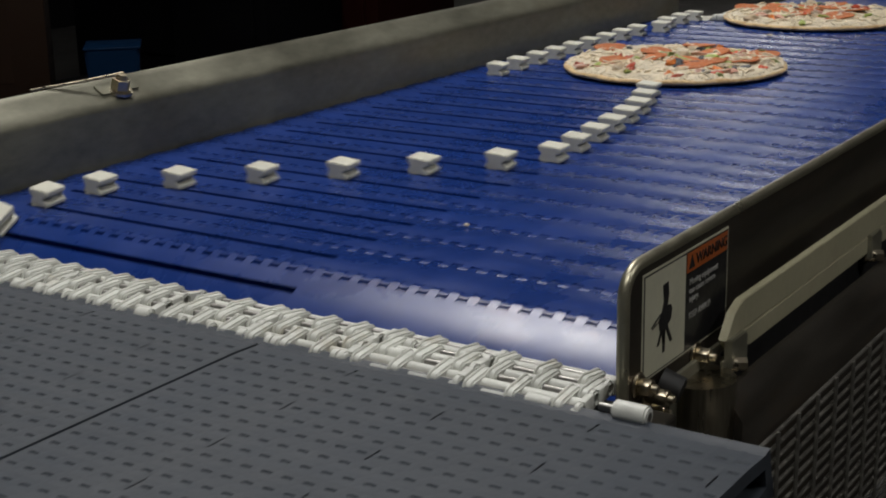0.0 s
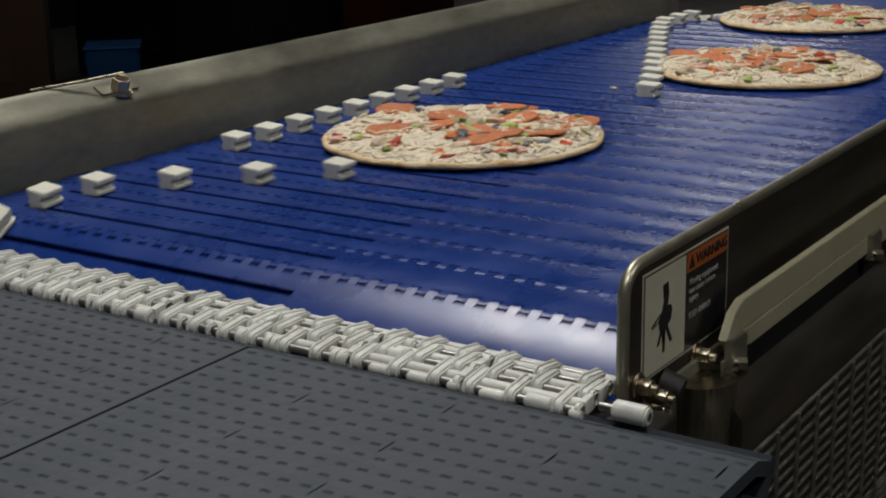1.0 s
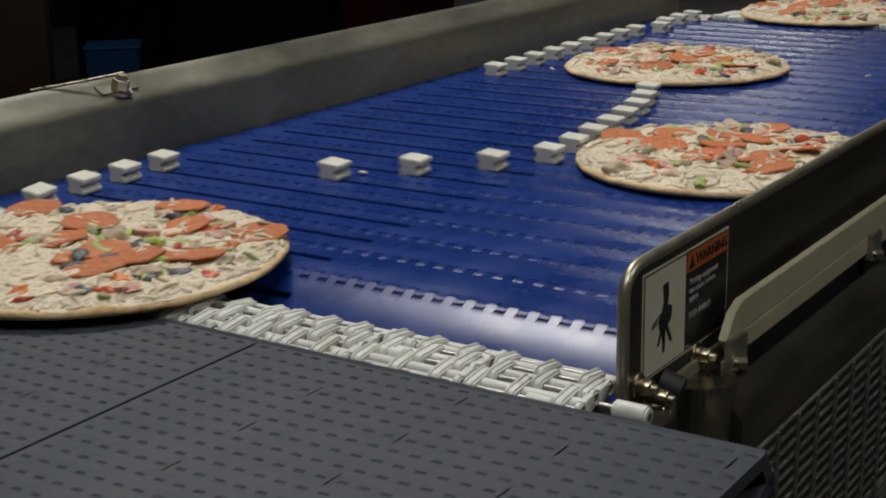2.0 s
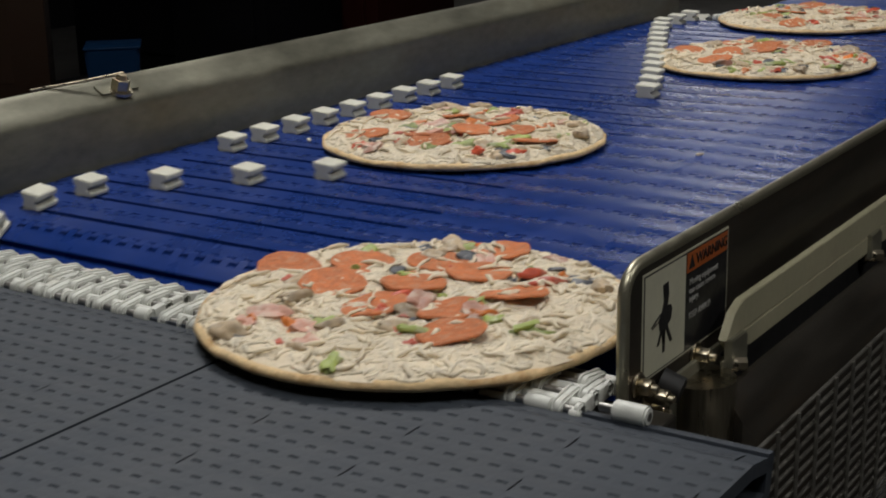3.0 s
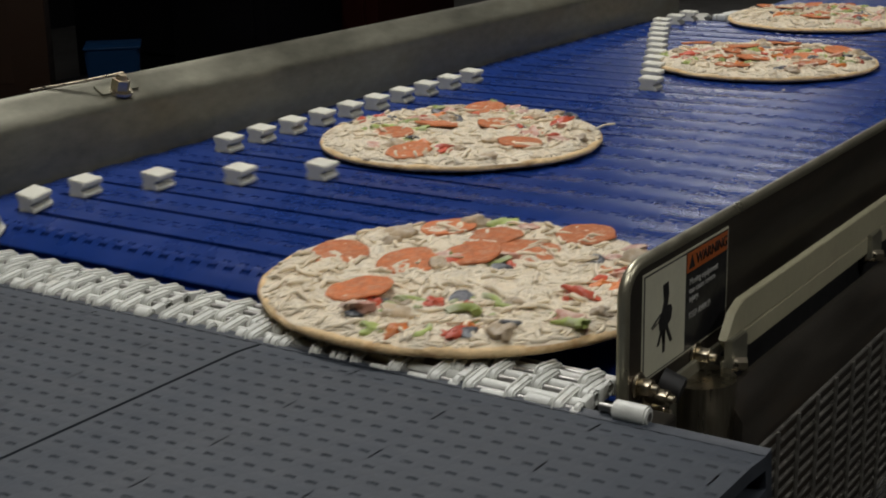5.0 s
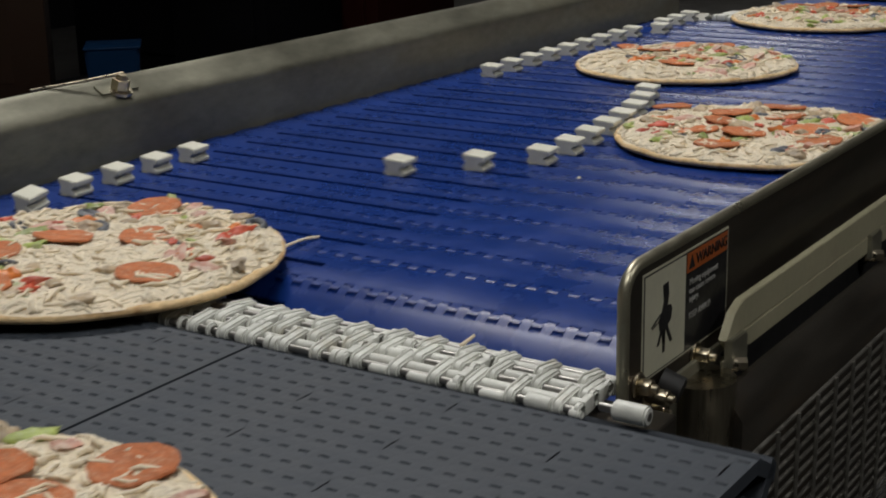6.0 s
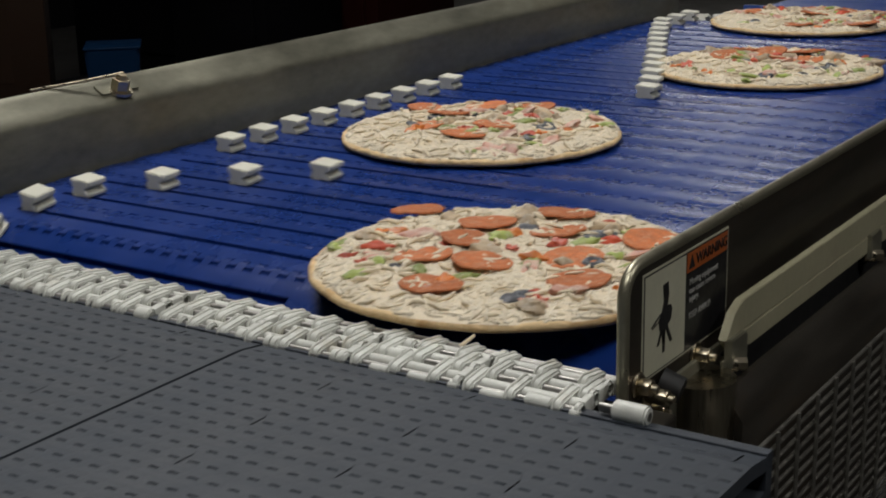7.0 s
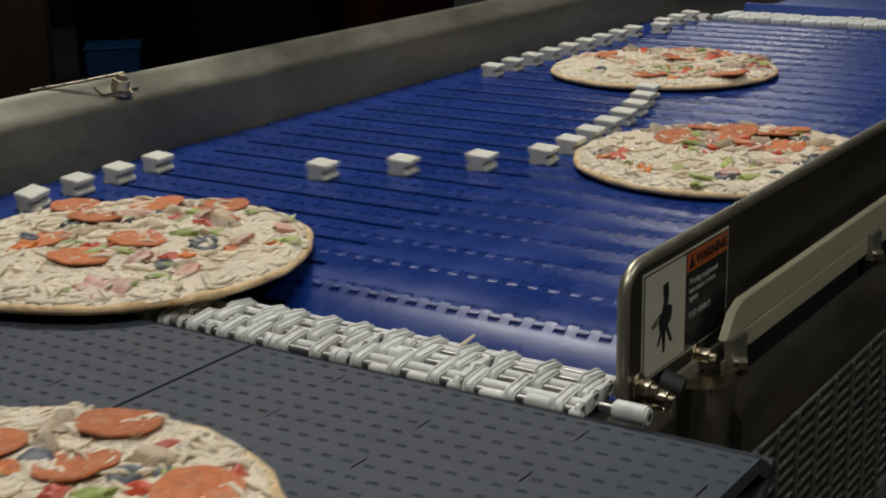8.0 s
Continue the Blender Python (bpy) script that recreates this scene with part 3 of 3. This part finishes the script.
def transfer_segment(x0, x1, seed, spacing, wall, rings):
    rng = random.Random(seed)
    t = thing("transfer_segment", pose(0, 0, ZB), "white plastic chain-link transfer segment on steel rods", "transfer belt", "transfer segments")
    sy, sz = rng.uniform(-.0012, .0012), rng.uniform(-.0006, .0008)
    rods = [(y + sy, z + sz) for y, z in ((-.1135, -.0045), (-.1305, -.0022), (-.1475, -.0022), (-.1640, -.0040))]
    for y, z in rods:
        b = bmesh.new()
        rod(b, (x0 + .0012, y, z), (x1 - .0040, y, z), .0024, 12)
        part("steel_rod", b, ROD, t, "polished steel rod")
    for r in range(3):
        (ya, za), (yb, zb) = rods[r], rods[r + 1]
        tilt = math.atan2(za - zb, ya - yb)
        b = bmesh.new()
        frame_link(b, x1 - x0 - .0006, math.hypot(ya - yb, za - zb), spacing, wall, .0037 if rings else .0043, r % 2, rng, r == 0, r == 2, rings)
        m = Matrix.Translation((x0, (ya + yb) / 2, (za + zb) / 2)) @ Matrix.Rotation(tilt, 4, "X")
        for v in b.verts:
            v.co = m @ v.co
        part("chain_link", b, LINK, t)
    return t


for i, (x0, x1) in enumerate([(-.50, -.375), (-.374, -.250), (-.249, -.128), (-.127, -.026), (-.020, .055), (.056, .136), (.139, .216), (.219, .294)]):
    transfer_segment(x0, x1, 11 + i, *((.0285, .0056, False) if i == 7 else (.0265, .0068, i < 6) if i in (4, 5, 6) else (.0235, .0072, True)))

t = thing("end_roller", pose(0, 0, ZB), "short white plastic roller on a steel pin", "roller")
b = bmesh.new()
rod(b, (.3115, -.163, .0012), (.3320, -.163, .0012), .0058, 20)
bmesh.ops.bevel(b, geom=[e for e in b.edges if e.calc_face_angle(0) > 1.2], offset=.0012, segments=2, affect="EDGES")
part("roller", b, LINK, t)
b = bmesh.new()
rod(b, (.303, -.163, .0012), (.3325, -.163, .0012), .0026, 12)
part("pin", b, ROD, t, "steel pin")

# plates and beams under the transfer and belts
bm = bmesh.new()
box(bm, -.60, .33, -.160, -.122, -.060 + ZB, -.012 + ZB, .002)
solid("transfer_beam", bm, STEEL_DULL, "dull steel beam under the white transfer links", "beam")

# ---- far transfer ----
t = thing("far_transfer", pose(0, 0, ZB), "white plastic chain transfer at the infeed end", "transfer belt")
fy = 1.402
for r in range(4):
    b = bmesh.new()
    rod(b, (-.30, fy + .016 * r, -.003), (.29, fy + .016 * r, -.003), .002, 8)
    part("steel_rod", b, ROD, t)
rng = random.Random(77)
b = bmesh.new()
box(b, -.011, .011, -.0085, .0085, -.008, .002, .002)
box(b, -.010, -.004, -.0125, .0125, -.007, .0015, .0015)
LINK_FAR = mesh_of("chain_link", b, LINK, True)
for r in range(4):
    for i in range(24):
        o = new("chain_link", LINK_FAR)
        o.parent = t
        o.matrix_basis = pose(-.287 + i * .0245 + (.006 if r % 2 else 0), fy + .016 * r - .004, 0.003 + rng.uniform(-.001, .001), rng.uniform(-6, 6), 0, 0)

# ---- left guard rail ----
rail = thing("guard_rail", pose(0, 0, ZB), "stainless steel guard rail with a folded top, scuffed", "guard rail")
prof = [(-.380, -.06), (-.380, .0500), (-.3805, .0532), (-.3820, .0560), (-.3850, .0588), (-.3910, .0632), (-.4030, .0715), (-.4070, .0748), (-.4105, .0760), (-.4140, .0748),
        (-.4165, .0710), (-.4170, .066), (-.4170, -.06), (-.4140, -.06), (-.4140, .066), (-.4115, .0715), (-.4085, .0718), (-.3900, .0595), (-.3850, .0550), (-.3832, .0505), (-.3830, .046), (-.3830, -.06)]
b = bmesh.new()
extrude(b, prof, "y", -.42, 1.44)
part("rail_sheet", b, STEEL, rail, "", True, 25)
b = bmesh.new()
rod(b, (-.3935, .174, .0600), (-.3880, .174, .0770), .0092, 6)
rod(b, (-.3880, .174, .0770), (-.3862, .174, .0815), .0060, 12, .004)
part("bolt", b, BOLT, rail, "worn steel hexagon bolt")
b = bmesh.new()
rod(b, (-.3925, .174, .0640), (-.3915, .174, .0668), .0128, 18)
part("washer", b, BOLT, rail)
b = bmesh.new()
rod(b, (-.3870, .176, .0822), (-.4010, .138, .0790), .0015, 10)
rod(b, (-.4010, .138, .0790), (-.4150, .085, .0775), .0015, 10, .0011)
part("wire", b, BOLT, rail, "bright steel wire")
b = bmesh.new()
extrude(b, [(-.3905, .0640), (-.4015, .0713), (-.4008, .0724), (-.3898, .0651)], "y", .150, .198)
part("fixing_tab", b, STEEL, rail, "small welded tab")

# ---- right guard plate ----
guard = thing("side_guard", pose(0, 0, ZB), "dark stainless steel side guard plate with a rounded corner", "guard plate")
b = bmesh.new()
ring = [(-.1350, -.055), (-.1350, .053)] + [(-.114 - .021 * math.cos(a), .053 + .0165 * math.sin(a)) for a in [k * math.pi / 16 for k in range(1, 8)]] + [(-.114, .0695), (1.44, .0695), (1.44, -.055)]
extrude(b, ring, "x", .2995, .3040)
bmesh.ops.bevel(b, geom=[e for e in b.edges if abs(e.verts[0].co.x - e.verts[1].co.x) < 1e-6], offset=.0012, segments=2, affect="EDGES")
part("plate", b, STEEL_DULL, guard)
b = bmesh.new()
bead = [(-.1340, -.050), (-.1340, .053)] + [(-.114 - .020 * math.cos(a), .053 + .0160 * math.sin(a)) for a in [k * math.pi / 24 for k in range(1, 12)]] + [(-.114, .0690), (1.44, .0690)]
rows = []
for k, (y, z) in enumerate(bead):
    (ya, za), (yc, zc) = bead[max(k - 1, 0)], bead[min(k + 1, len(bead) - 1)]
    n = math.hypot(yc - ya, zc - za)
    uy, uz = -(zc - za) / n, (yc - ya) / n
    rows.append([b.verts.new((.3017 + .0036 * math.cos(q), y + uy * .0036 * math.sin(q), z + uz * .0036 * math.sin(q))) for q in [2 * math.pi * e / 14 for e in range(14)]])
for p, q in zip(rows, rows[1:]):
    for e in range(14):
        b.faces.new((p[e], p[(e + 1) % 14], q[(e + 1) % 14], q[e]))
b.faces.new(rows[0]), b.faces.new(rows[-1])
part("rounded_edge", b, EDGE_STEEL, guard, "polished rounded edge bead")

sign = thing("warning_sign", pose(0, 0, ZB), "worn pinch-point warning sticker on the guard plate", "warning sign")
XS = .3043


def flat(name, mat, y0, y1, z0, z1, lift, label=""):
    b = bmesh.new()
    box(b, XS + lift - .0004, XS + lift, y0, y1, z0, z1)
    return part(name, b, mat, sign, label, smooth=False)


flat("backing", STICKER, -.1160, .0048, -.0018, .0622, .0003, "pale sticker edge")
flat("border", STICKER_BLACK, -.1148, .0036, -.0006, .0610, .0005, "black border")
flat("pictogram_field", STICKER, -.1136, -.0590, .0003, .0600, .0007, "cream white field")
flat("header", STICKER_ORANGE, -.0575, .0026, .0480, .0600, .0007, "orange header field")


def ink(name, mat, pts, label="", lift=.0010):
    b = bmesh.new()
    extrude(b, pts, "x", XS + lift - .0003, XS + lift)
    return part(name, b, mat, sign, label, smooth=False)


# crushed arm pictogram, drawn as plain shapes
ink("arm", STICKER_BLACK, [(-.0905, .0500), (-.0835, .0505), (-.0825, .0430), (-.0845, .0350), (-.0920, .0335), (-.0892, .0400)], "black arm shape")
ink("palm", STICKER_BLACK, [(-.0960, .0300), (-.0920, .0345), (-.0850, .0365), (-.0800, .0360), (-.0782, .0330), (-.0795, .0270), (-.0840, .0245), (-.0905, .0225), (-.0945, .0235)], "", .0012)
for ya, za, yb, zb in ((-.0930, .0335, -.1045, .0285), (-.0935, .0300, -.1035, .0275), (-.0905, .0250, -.0965, .0150), (-.0885, .0255, -.0885, .0090), (-.0865, .0255, -.0785, .0130), (-.0900, .0240, -.0890, .0150)):
    ink("finger", STICKER_BLACK, [(ya - .0016, za), (ya + .0018, za + .0006), (yb + .0015, zb + .0003), (yb - .0012, zb)], "", .0011)
ink("triangle", STICKER_BLACK, [(-.0550, .0500), (-.0465, .0500), (-.0508, .0580)], "black warning triangle")


def lettering(body, size, y, z, mat, label, align):
    text = bpy.data.curves.new("word", "FONT")
    text.body, text.size, text.extrude, text.align_x, text.align_y = body, size, .0002, align, "CENTER"
    tmp = new("word", text)
    bpy.context.view_layer.update()
    me = bpy.data.meshes.new_from_object(tmp.evaluated_get(bpy.context.evaluated_depsgraph_get()))
    bpy.data.objects.remove(tmp)
    me.materials.clear()
    me.materials.append(mat)
    word = new("word", me)
    word.parent = sign
    word.matrix_basis = pose(XS + .0010, y, z, 90, 0, 90)
    tagged(word, label)


lettering("WARNING", .0096, -.0215, .0540, STICKER_BLACK, "black lettering WARNING", "CENTER")
for body, z in (("Moving equipment", .0415), ("can cause severe", .0362), ("injury.", .0309), ("KEEP AWAY!", .0205)):
    lettering(body, .0056, -.0540, z, INK, "pale small lettering", "LEFT")

# cream wear strip, its clamps and the frame below
strip = thing("wear_strip", pose(0, 0, ZB), "cream plastic wear strip along the conveyor side", "wear strip")
for name, ring in (("upper_band", [(-.0284, -.0010), (-.0165, .0138), (-.0026, .0190), (FAR, .0175), (FAR, -.0004)]), ("lower_band", [(-.0200, -.0090), (-.0280, -.0014), (FAR, -.0008), (FAR, -.0150), (.010, -.0140)])):
    b = bmesh.new()
    extrude(b, ring, "x", .3135, .3192 if name == "upper_band" else .3195)
    bmesh.ops.bevel(b, geom=list(b.edges), offset=.0005, segments=2, affect="EDGES")
    part(name, b, CREAM, strip)
# added black sheet, in place of the shaded slot under the strip
b = bmesh.new()
box(b, .3120, .3132, -.02, FAR, -.060, -.012)
part("backing_strip", b, BLACK, strip, "added black sheet standing in for the dark gap")
for y in (-.0150, .2570, .5300, .8030):
    c = thing("strip_clamp", pose(.3195, y, ZB - .009), "small steel clamp with a hexagon bolt on the wear strip", "clamp", "strip clamps")
    b = bmesh.new()
    extrude(b, [(-.0130, .0090), (.0100, .0090), (.0130, .0060), (.0130, -.0100), (-.0130, -.0100)], "x", -.002, .0032)
    bmesh.ops.bevel(b, geom=list(b.edges), offset=.0007, segments=2, affect="EDGES")
    part("block", b, STEEL, c, "dull steel block")
    b = bmesh.new()
    rod(b, (-.004, -.010, -.0085), (.0030, -.0045, -.0085), .0050, 14)
    rod(b, (.0030, -.0045, -.0085), (.0085, -.0010, -.0085), .0044, 6)
    part("bolt", b, BOLT, c, "bright bolt head")

frame_side = thing("conveyor_frame", pose(0, 0, ZB), "dark steel conveyor side frame on legs", "conveyor frame")
b = bmesh.new()
extrude(b, [(.3225, -.200), (.3225, -.0262), (.3240, -.0247), (.3280, -.0247), (.3295, -.0262), (.3400, -.0420), (.3400, -.200)], "y", -.05, FAR + .1)
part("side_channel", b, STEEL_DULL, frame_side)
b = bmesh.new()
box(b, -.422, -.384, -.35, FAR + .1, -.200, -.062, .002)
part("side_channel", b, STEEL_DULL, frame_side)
for x in (-.412, .30):
    for y in (.10, FAR - .1):
        b = bmesh.new()
        box(b, x - .03, x + .03, y - .03, y + .03, -ZB, -.19, .003)
        part("leg", b, STEEL_DULL, frame_side)
for y in (.10, FAR - .1):
    b = bmesh.new()
    box(b, -.36, .32, y - .025, y + .025, -.19, -.165, .002)
    part("cross_beam", b, STEEL_DULL, frame_side)

# clamp and fixings at the plate's lower corner
clamp = thing("corner_bracket", pose(0, 0, ZB), "bent steel corner bracket with bolts under the guard plate", "bracket")
b = bmesh.new()
box(b, .3045, .3085, -.085, -.004, -.075, -.009, .002)
part("bracket_plate", b, STEEL, clamp)
# bent plate, simplified to a cylinder; its reflections are in the colour
b = bmesh.new()
rod(b, (.312, -.052, -.090), (.312, -.052, -.0165), .0225, 40)
part("drum", b, DRUM, clamp, "bent steel plate built as an upright cylinder, reflections painted as streaks")


def fixing(name, y, z, r, x0, x1, label):
    """A hexagon head on a washer, with the thread end standing out."""
    b = bmesh.new()
    rod(b, (x0, y, z), (x0 + .0016, y, z), r * 1.45, 18)
    rod(b, (x0 + .0016, y, z), (x1, y, z), r, 6)
    rod(b, (x1, y, z), (x1 + .004, y, z), r * .55, 12, r * .45)
    bmesh.ops.bevel(b, geom=[e for e in b.edges if e.is_manifold and e.calc_face_angle(0) > .9], offset=.0005, segments=1, affect="EDGES")
    part(name, b, BOLT, clamp, label)


for y, z, r, x1 in ((-.1195, -.0015, .0056, .313), (-.1080, -.0105, .0052, .318), (-.1035, -.0215, .0046, .314), (-.0405, -.0075, .0052, .314)):
    fixing("bolt", y, z, r, .304, x1, "worn hexagon bolt")
b = bmesh.new()
rod(b, (.304, -.0880, -.0095), (.3165, -.0860, -.0135), .0088, 20, .0078)
part("rubber_plug", b, BLACK, clamp, "round black rubber plug")
b = bmesh.new()
box(b, .3235, .3262, -.0045, .0010, -.062, -.0335, .0006)
part("tab", b, EDGE_STEEL, clamp, "bright upright steel tab")
b = bmesh.new()
box(b, .3180, .3200, -.0345, -.0295, -.0270, -.0120, .0006)
part("tab", b, EDGE_STEEL, clamp, "bright upright steel tab")

# wire mesh guard
mesh_guard = thing("mesh_guard", pose(.362, 0, ZB), "dark steel wire mesh guard panel", "mesh guard")
for i in range(26):
    b = bmesh.new()
    z = -.042 - i * .0085
    rod(b, (0, -.10, z), (0, 1.0, z), .0013, 6)
    part("wire", b, WIRE, mesh_guard, smooth=True)
b = bmesh.new()
rod(b, (.0026, 0, -.040), (.0026, 0, -.262), .0013, 6)
ME_WIRE = mesh_of("wire", b, WIRE, True)
for i in range(32):
    o = new("wire", ME_WIRE)
    o.parent = mesh_guard
    o.matrix_basis = pose(0, -.09 + i * .034, 0)
b = bmesh.new()
box(b, -.003, .003, -.105, 1.005, -.272, -.262, .001)
part("bottom_bar", b, STEEL_DULL, mesh_guard)

# outfeed and infeed frames
for name, x0, x1, y0, y1, label in (("outfeed_conveyor", OX0, OX1, OUT_NEAR, OUT_FAR, "dark steel outfeed conveyor frame on legs"), ("infeed_conveyor", -.28, .285, IN_NEAR, IN_FAR, "dark steel infeed conveyor frame on legs")):
    f = thing(name, pose(0, 0, ZB), label, "conveyor frame")
    b = bmesh.new()
    box(b, x0 + .01, x1 - .01, y0 + .06, y1 - .06, -.026, -.010, .002)
    part("slide_bed", b, STEEL_DULL, f)
    for x in (x0 + .06, x1 - .06):
        for y in (y0 + .15, y1 - .15):
            b = bmesh.new()
            box(b, x - .025, x + .025, y - .025, y + .025, -ZB, -.12, .003)
            part("leg", b, STEEL_DULL, f)

# ---- things in the dark behind the sorter ----
def away(d, dx, dy, dz):
    return .6389 + d * dx, -.8189 + d * dy, ZB + .3026 + d * dz


bx, by, bz = away(4.3, -.739, .709, -.160)
t = thing("plastic_bin", pose(bx, by, 0, 0, 0, 43), "dark blue plastic bin on a dark cabinet", "bin")
b = bmesh.new()
made = bmesh.ops.create_cone(b, cap_ends=True, segments=4, radius1=.095, radius2=.113, depth=.165, matrix=pose(0, 0, bz + .015, 0, 0, 45))
bmesh.ops.bevel(b, geom=list(b.edges), offset=.008, segments=2, affect="EDGES")
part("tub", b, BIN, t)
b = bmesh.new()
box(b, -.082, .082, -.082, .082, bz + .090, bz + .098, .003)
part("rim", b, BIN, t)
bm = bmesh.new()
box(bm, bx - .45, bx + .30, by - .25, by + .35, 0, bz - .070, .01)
solid("dark_cabinet", bm, DARK, "machine cabinet behind the conveyor, darkened in its colour as unlit", "cabinet")
cx, cy, cz = away(4.0, -.800, .672, -.135)
t = thing("cardboard_box", pose(cx - .02, cy, 0, 0, 0, 45), "brown cardboard carton standing in the dark", "box")
b = bmesh.new()
box(b, -.12, .12, -.12, .12, bz - .07, bz + .45, .004)
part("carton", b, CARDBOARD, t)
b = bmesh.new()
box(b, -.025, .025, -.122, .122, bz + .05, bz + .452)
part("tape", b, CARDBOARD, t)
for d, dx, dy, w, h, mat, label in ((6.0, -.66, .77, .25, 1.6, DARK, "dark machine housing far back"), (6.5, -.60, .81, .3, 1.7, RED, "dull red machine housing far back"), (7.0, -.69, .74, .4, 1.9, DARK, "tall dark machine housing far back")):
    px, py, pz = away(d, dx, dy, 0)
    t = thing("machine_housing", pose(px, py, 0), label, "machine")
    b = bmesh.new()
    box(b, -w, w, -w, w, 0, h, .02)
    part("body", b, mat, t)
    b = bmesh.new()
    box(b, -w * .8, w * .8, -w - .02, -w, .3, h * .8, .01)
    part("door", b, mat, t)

# ---- crumbs of cheese on the belt ----
CRUMBS = []
for i, (x, y0, sx, sy, turn) in enumerate([(.040, 0.117, .0020, .0016, 10), (-.141, 1.233, .0045, .0018, 5), (.096, 1.951, .0050, .0012, 60), (.042, 3.321, .0020, .0018, 0), (-.277, 1.830, .0060, .0018, 140)]):
    b = bmesh.new()
    blob(b, pose(0, 0, .0013, 0, 0, turn) @ Matrix.Diagonal((sx, sy, .0014, 1)), 30 + i, 10, 6, .5)
    o = solid("cheese_crumb", b, SHRED, "small white crumb of cheese lying on the belt", "crumb", smooth=True)
    tagged(o, group="cheese crumbs")
    CRUMBS.append((o, x, y0))
b = bmesh.new()
for p0, p1 in (((0, -.0200, .0016), (.0005, -.004, .0022)), ((.0005, -.004, .0022), (.0012, .006, .0020)), ((.0012, .006, .0020), (.0050, .0160, .0014))):
    rod(b, p0, p1, .0014, 8, .0012)
o = solid("cheese_strand", b, SHRED, "thin curved strand of cheese lying on the blue belt", "crumb", smooth=True)
tagged(o, group="cheese crumbs")
STRAND = o
b = bmesh.new()
rod(b, (.1885, -.1245, .0025), (.1945, -.1170, .0085), .0015, 8, .0010)
for v in b.verts:
    v.co -= Vector((.1915, -.1207, .0025))
SLIVER = solid("cheese_sliver", b, SHRED, "pale sliver of cheese stuck in the white links", "crumb", smooth=True)


# ---- motion ----
def slowed(y):
    return y if y > EDGE else EDGE + (y - EDGE) * SLOW


def pizza_x(y, lane, x0):
    if not lane:
        return x0
    return max(x0, min(divert_x(max(y, .352)) + .1565, .135))


def chord(s, pitch, near, far, r):
    """A belt row between its two hinges, each of which lies on the loop."""
    a, c = on_loop(s - pitch / 2, near, far, r, 0).translation, on_loop(s + pitch / 2, near, far, r, 0).translation
    mid, d = (a + c) / 2, c - a
    return pose(0, mid.y, mid.z, math.degrees(math.atan2(d.z, d.y)))


def motions():
    for k0, row, shoe in MODULES:
        rows, slides = [], []
        for t in TIMES:
            s = k0 - run(t)
            lap = math.floor((s - (-10)) / COUNT)
            k = k0 - lap * COUNT
            m = chord(s * PITCH - NEAR, PITCH, NEAR, FAR, RP)
            y = m.translation.y
            top = m.translation.z > -RP
            x = divert_x(y) if top and diverts(k) else -.321
            rows.append((t, m))
            slides.append((t, pose(x, 0, TOP)))
        walk(row, rows)
        walk(shoe, slides)
    for i, s in OUT_STRIPS:
        walk(s, [(t, chord(i * OUT_PITCH - SLOW * run(t) * PITCH, OUT_PITCH, OUT_NEAR, OUT_FAR, OUT_R)) for t in TIMES])
    for i, s in IN_STRIPS:
        walk(s, [(t, on_loop(i * IN_PITCH - run(t) * PITCH, IN_NEAR, IN_FAR, IN_R, 0)) for t in TIMES])
    # crumbs ride to the belt's end and drop into the gap before the links
    for ob, x, y0 in CRUMBS:
        rows = []
        for t in TIMES:
            y = y0 - run(t) * PITCH
            rows.append((t, pose(x, max(y, -.104), ZB + .0002 - min(max(-.085 - y, 0), .045))))
        walk(ob, rows)
    # so does the strand
    rows = []
    for t in TIMES:
        y = .0150 + (run(6.0) - run(t)) * PITCH
        rows.append((t, pose(-.0455, max(y, -.104), ZB + .0002 - min(max(-.085 - y, 0), .045))))
    walk(STRAND, rows)
    # the sliver rides under a pizza's rim until it sticks in the links
    walk(SLIVER, [(t, pose(.1915, max(1.420 - run(t) * PITCH, -.1207), ZB + (.014 if 1.420 - run(t) * PITCH > -.1207 else .0025))) for t in TIMES])
    for ob, y0, lane, x0, (lag, hi, lo), push in RIDING:
        rows = []
        for t in TIMES:
            y = y0 - run(t) * PITCH
            y += lag * min(max((hi - y) / (hi - lo), 0), 1)
            x = pizza_x(y, lane, x0)
            y -= push * min(max((.12 - y) / .28, 0), 1)
            y = slowed(y)
            rows.append((t, pose(x, y, ZB + .0015 + .0035 * min(max((.12 - y) / .14, 0), 1) - .0025 * min(max((-.18 - y) / .14, 0), 1))))
        walk(ob, rows)


motions()
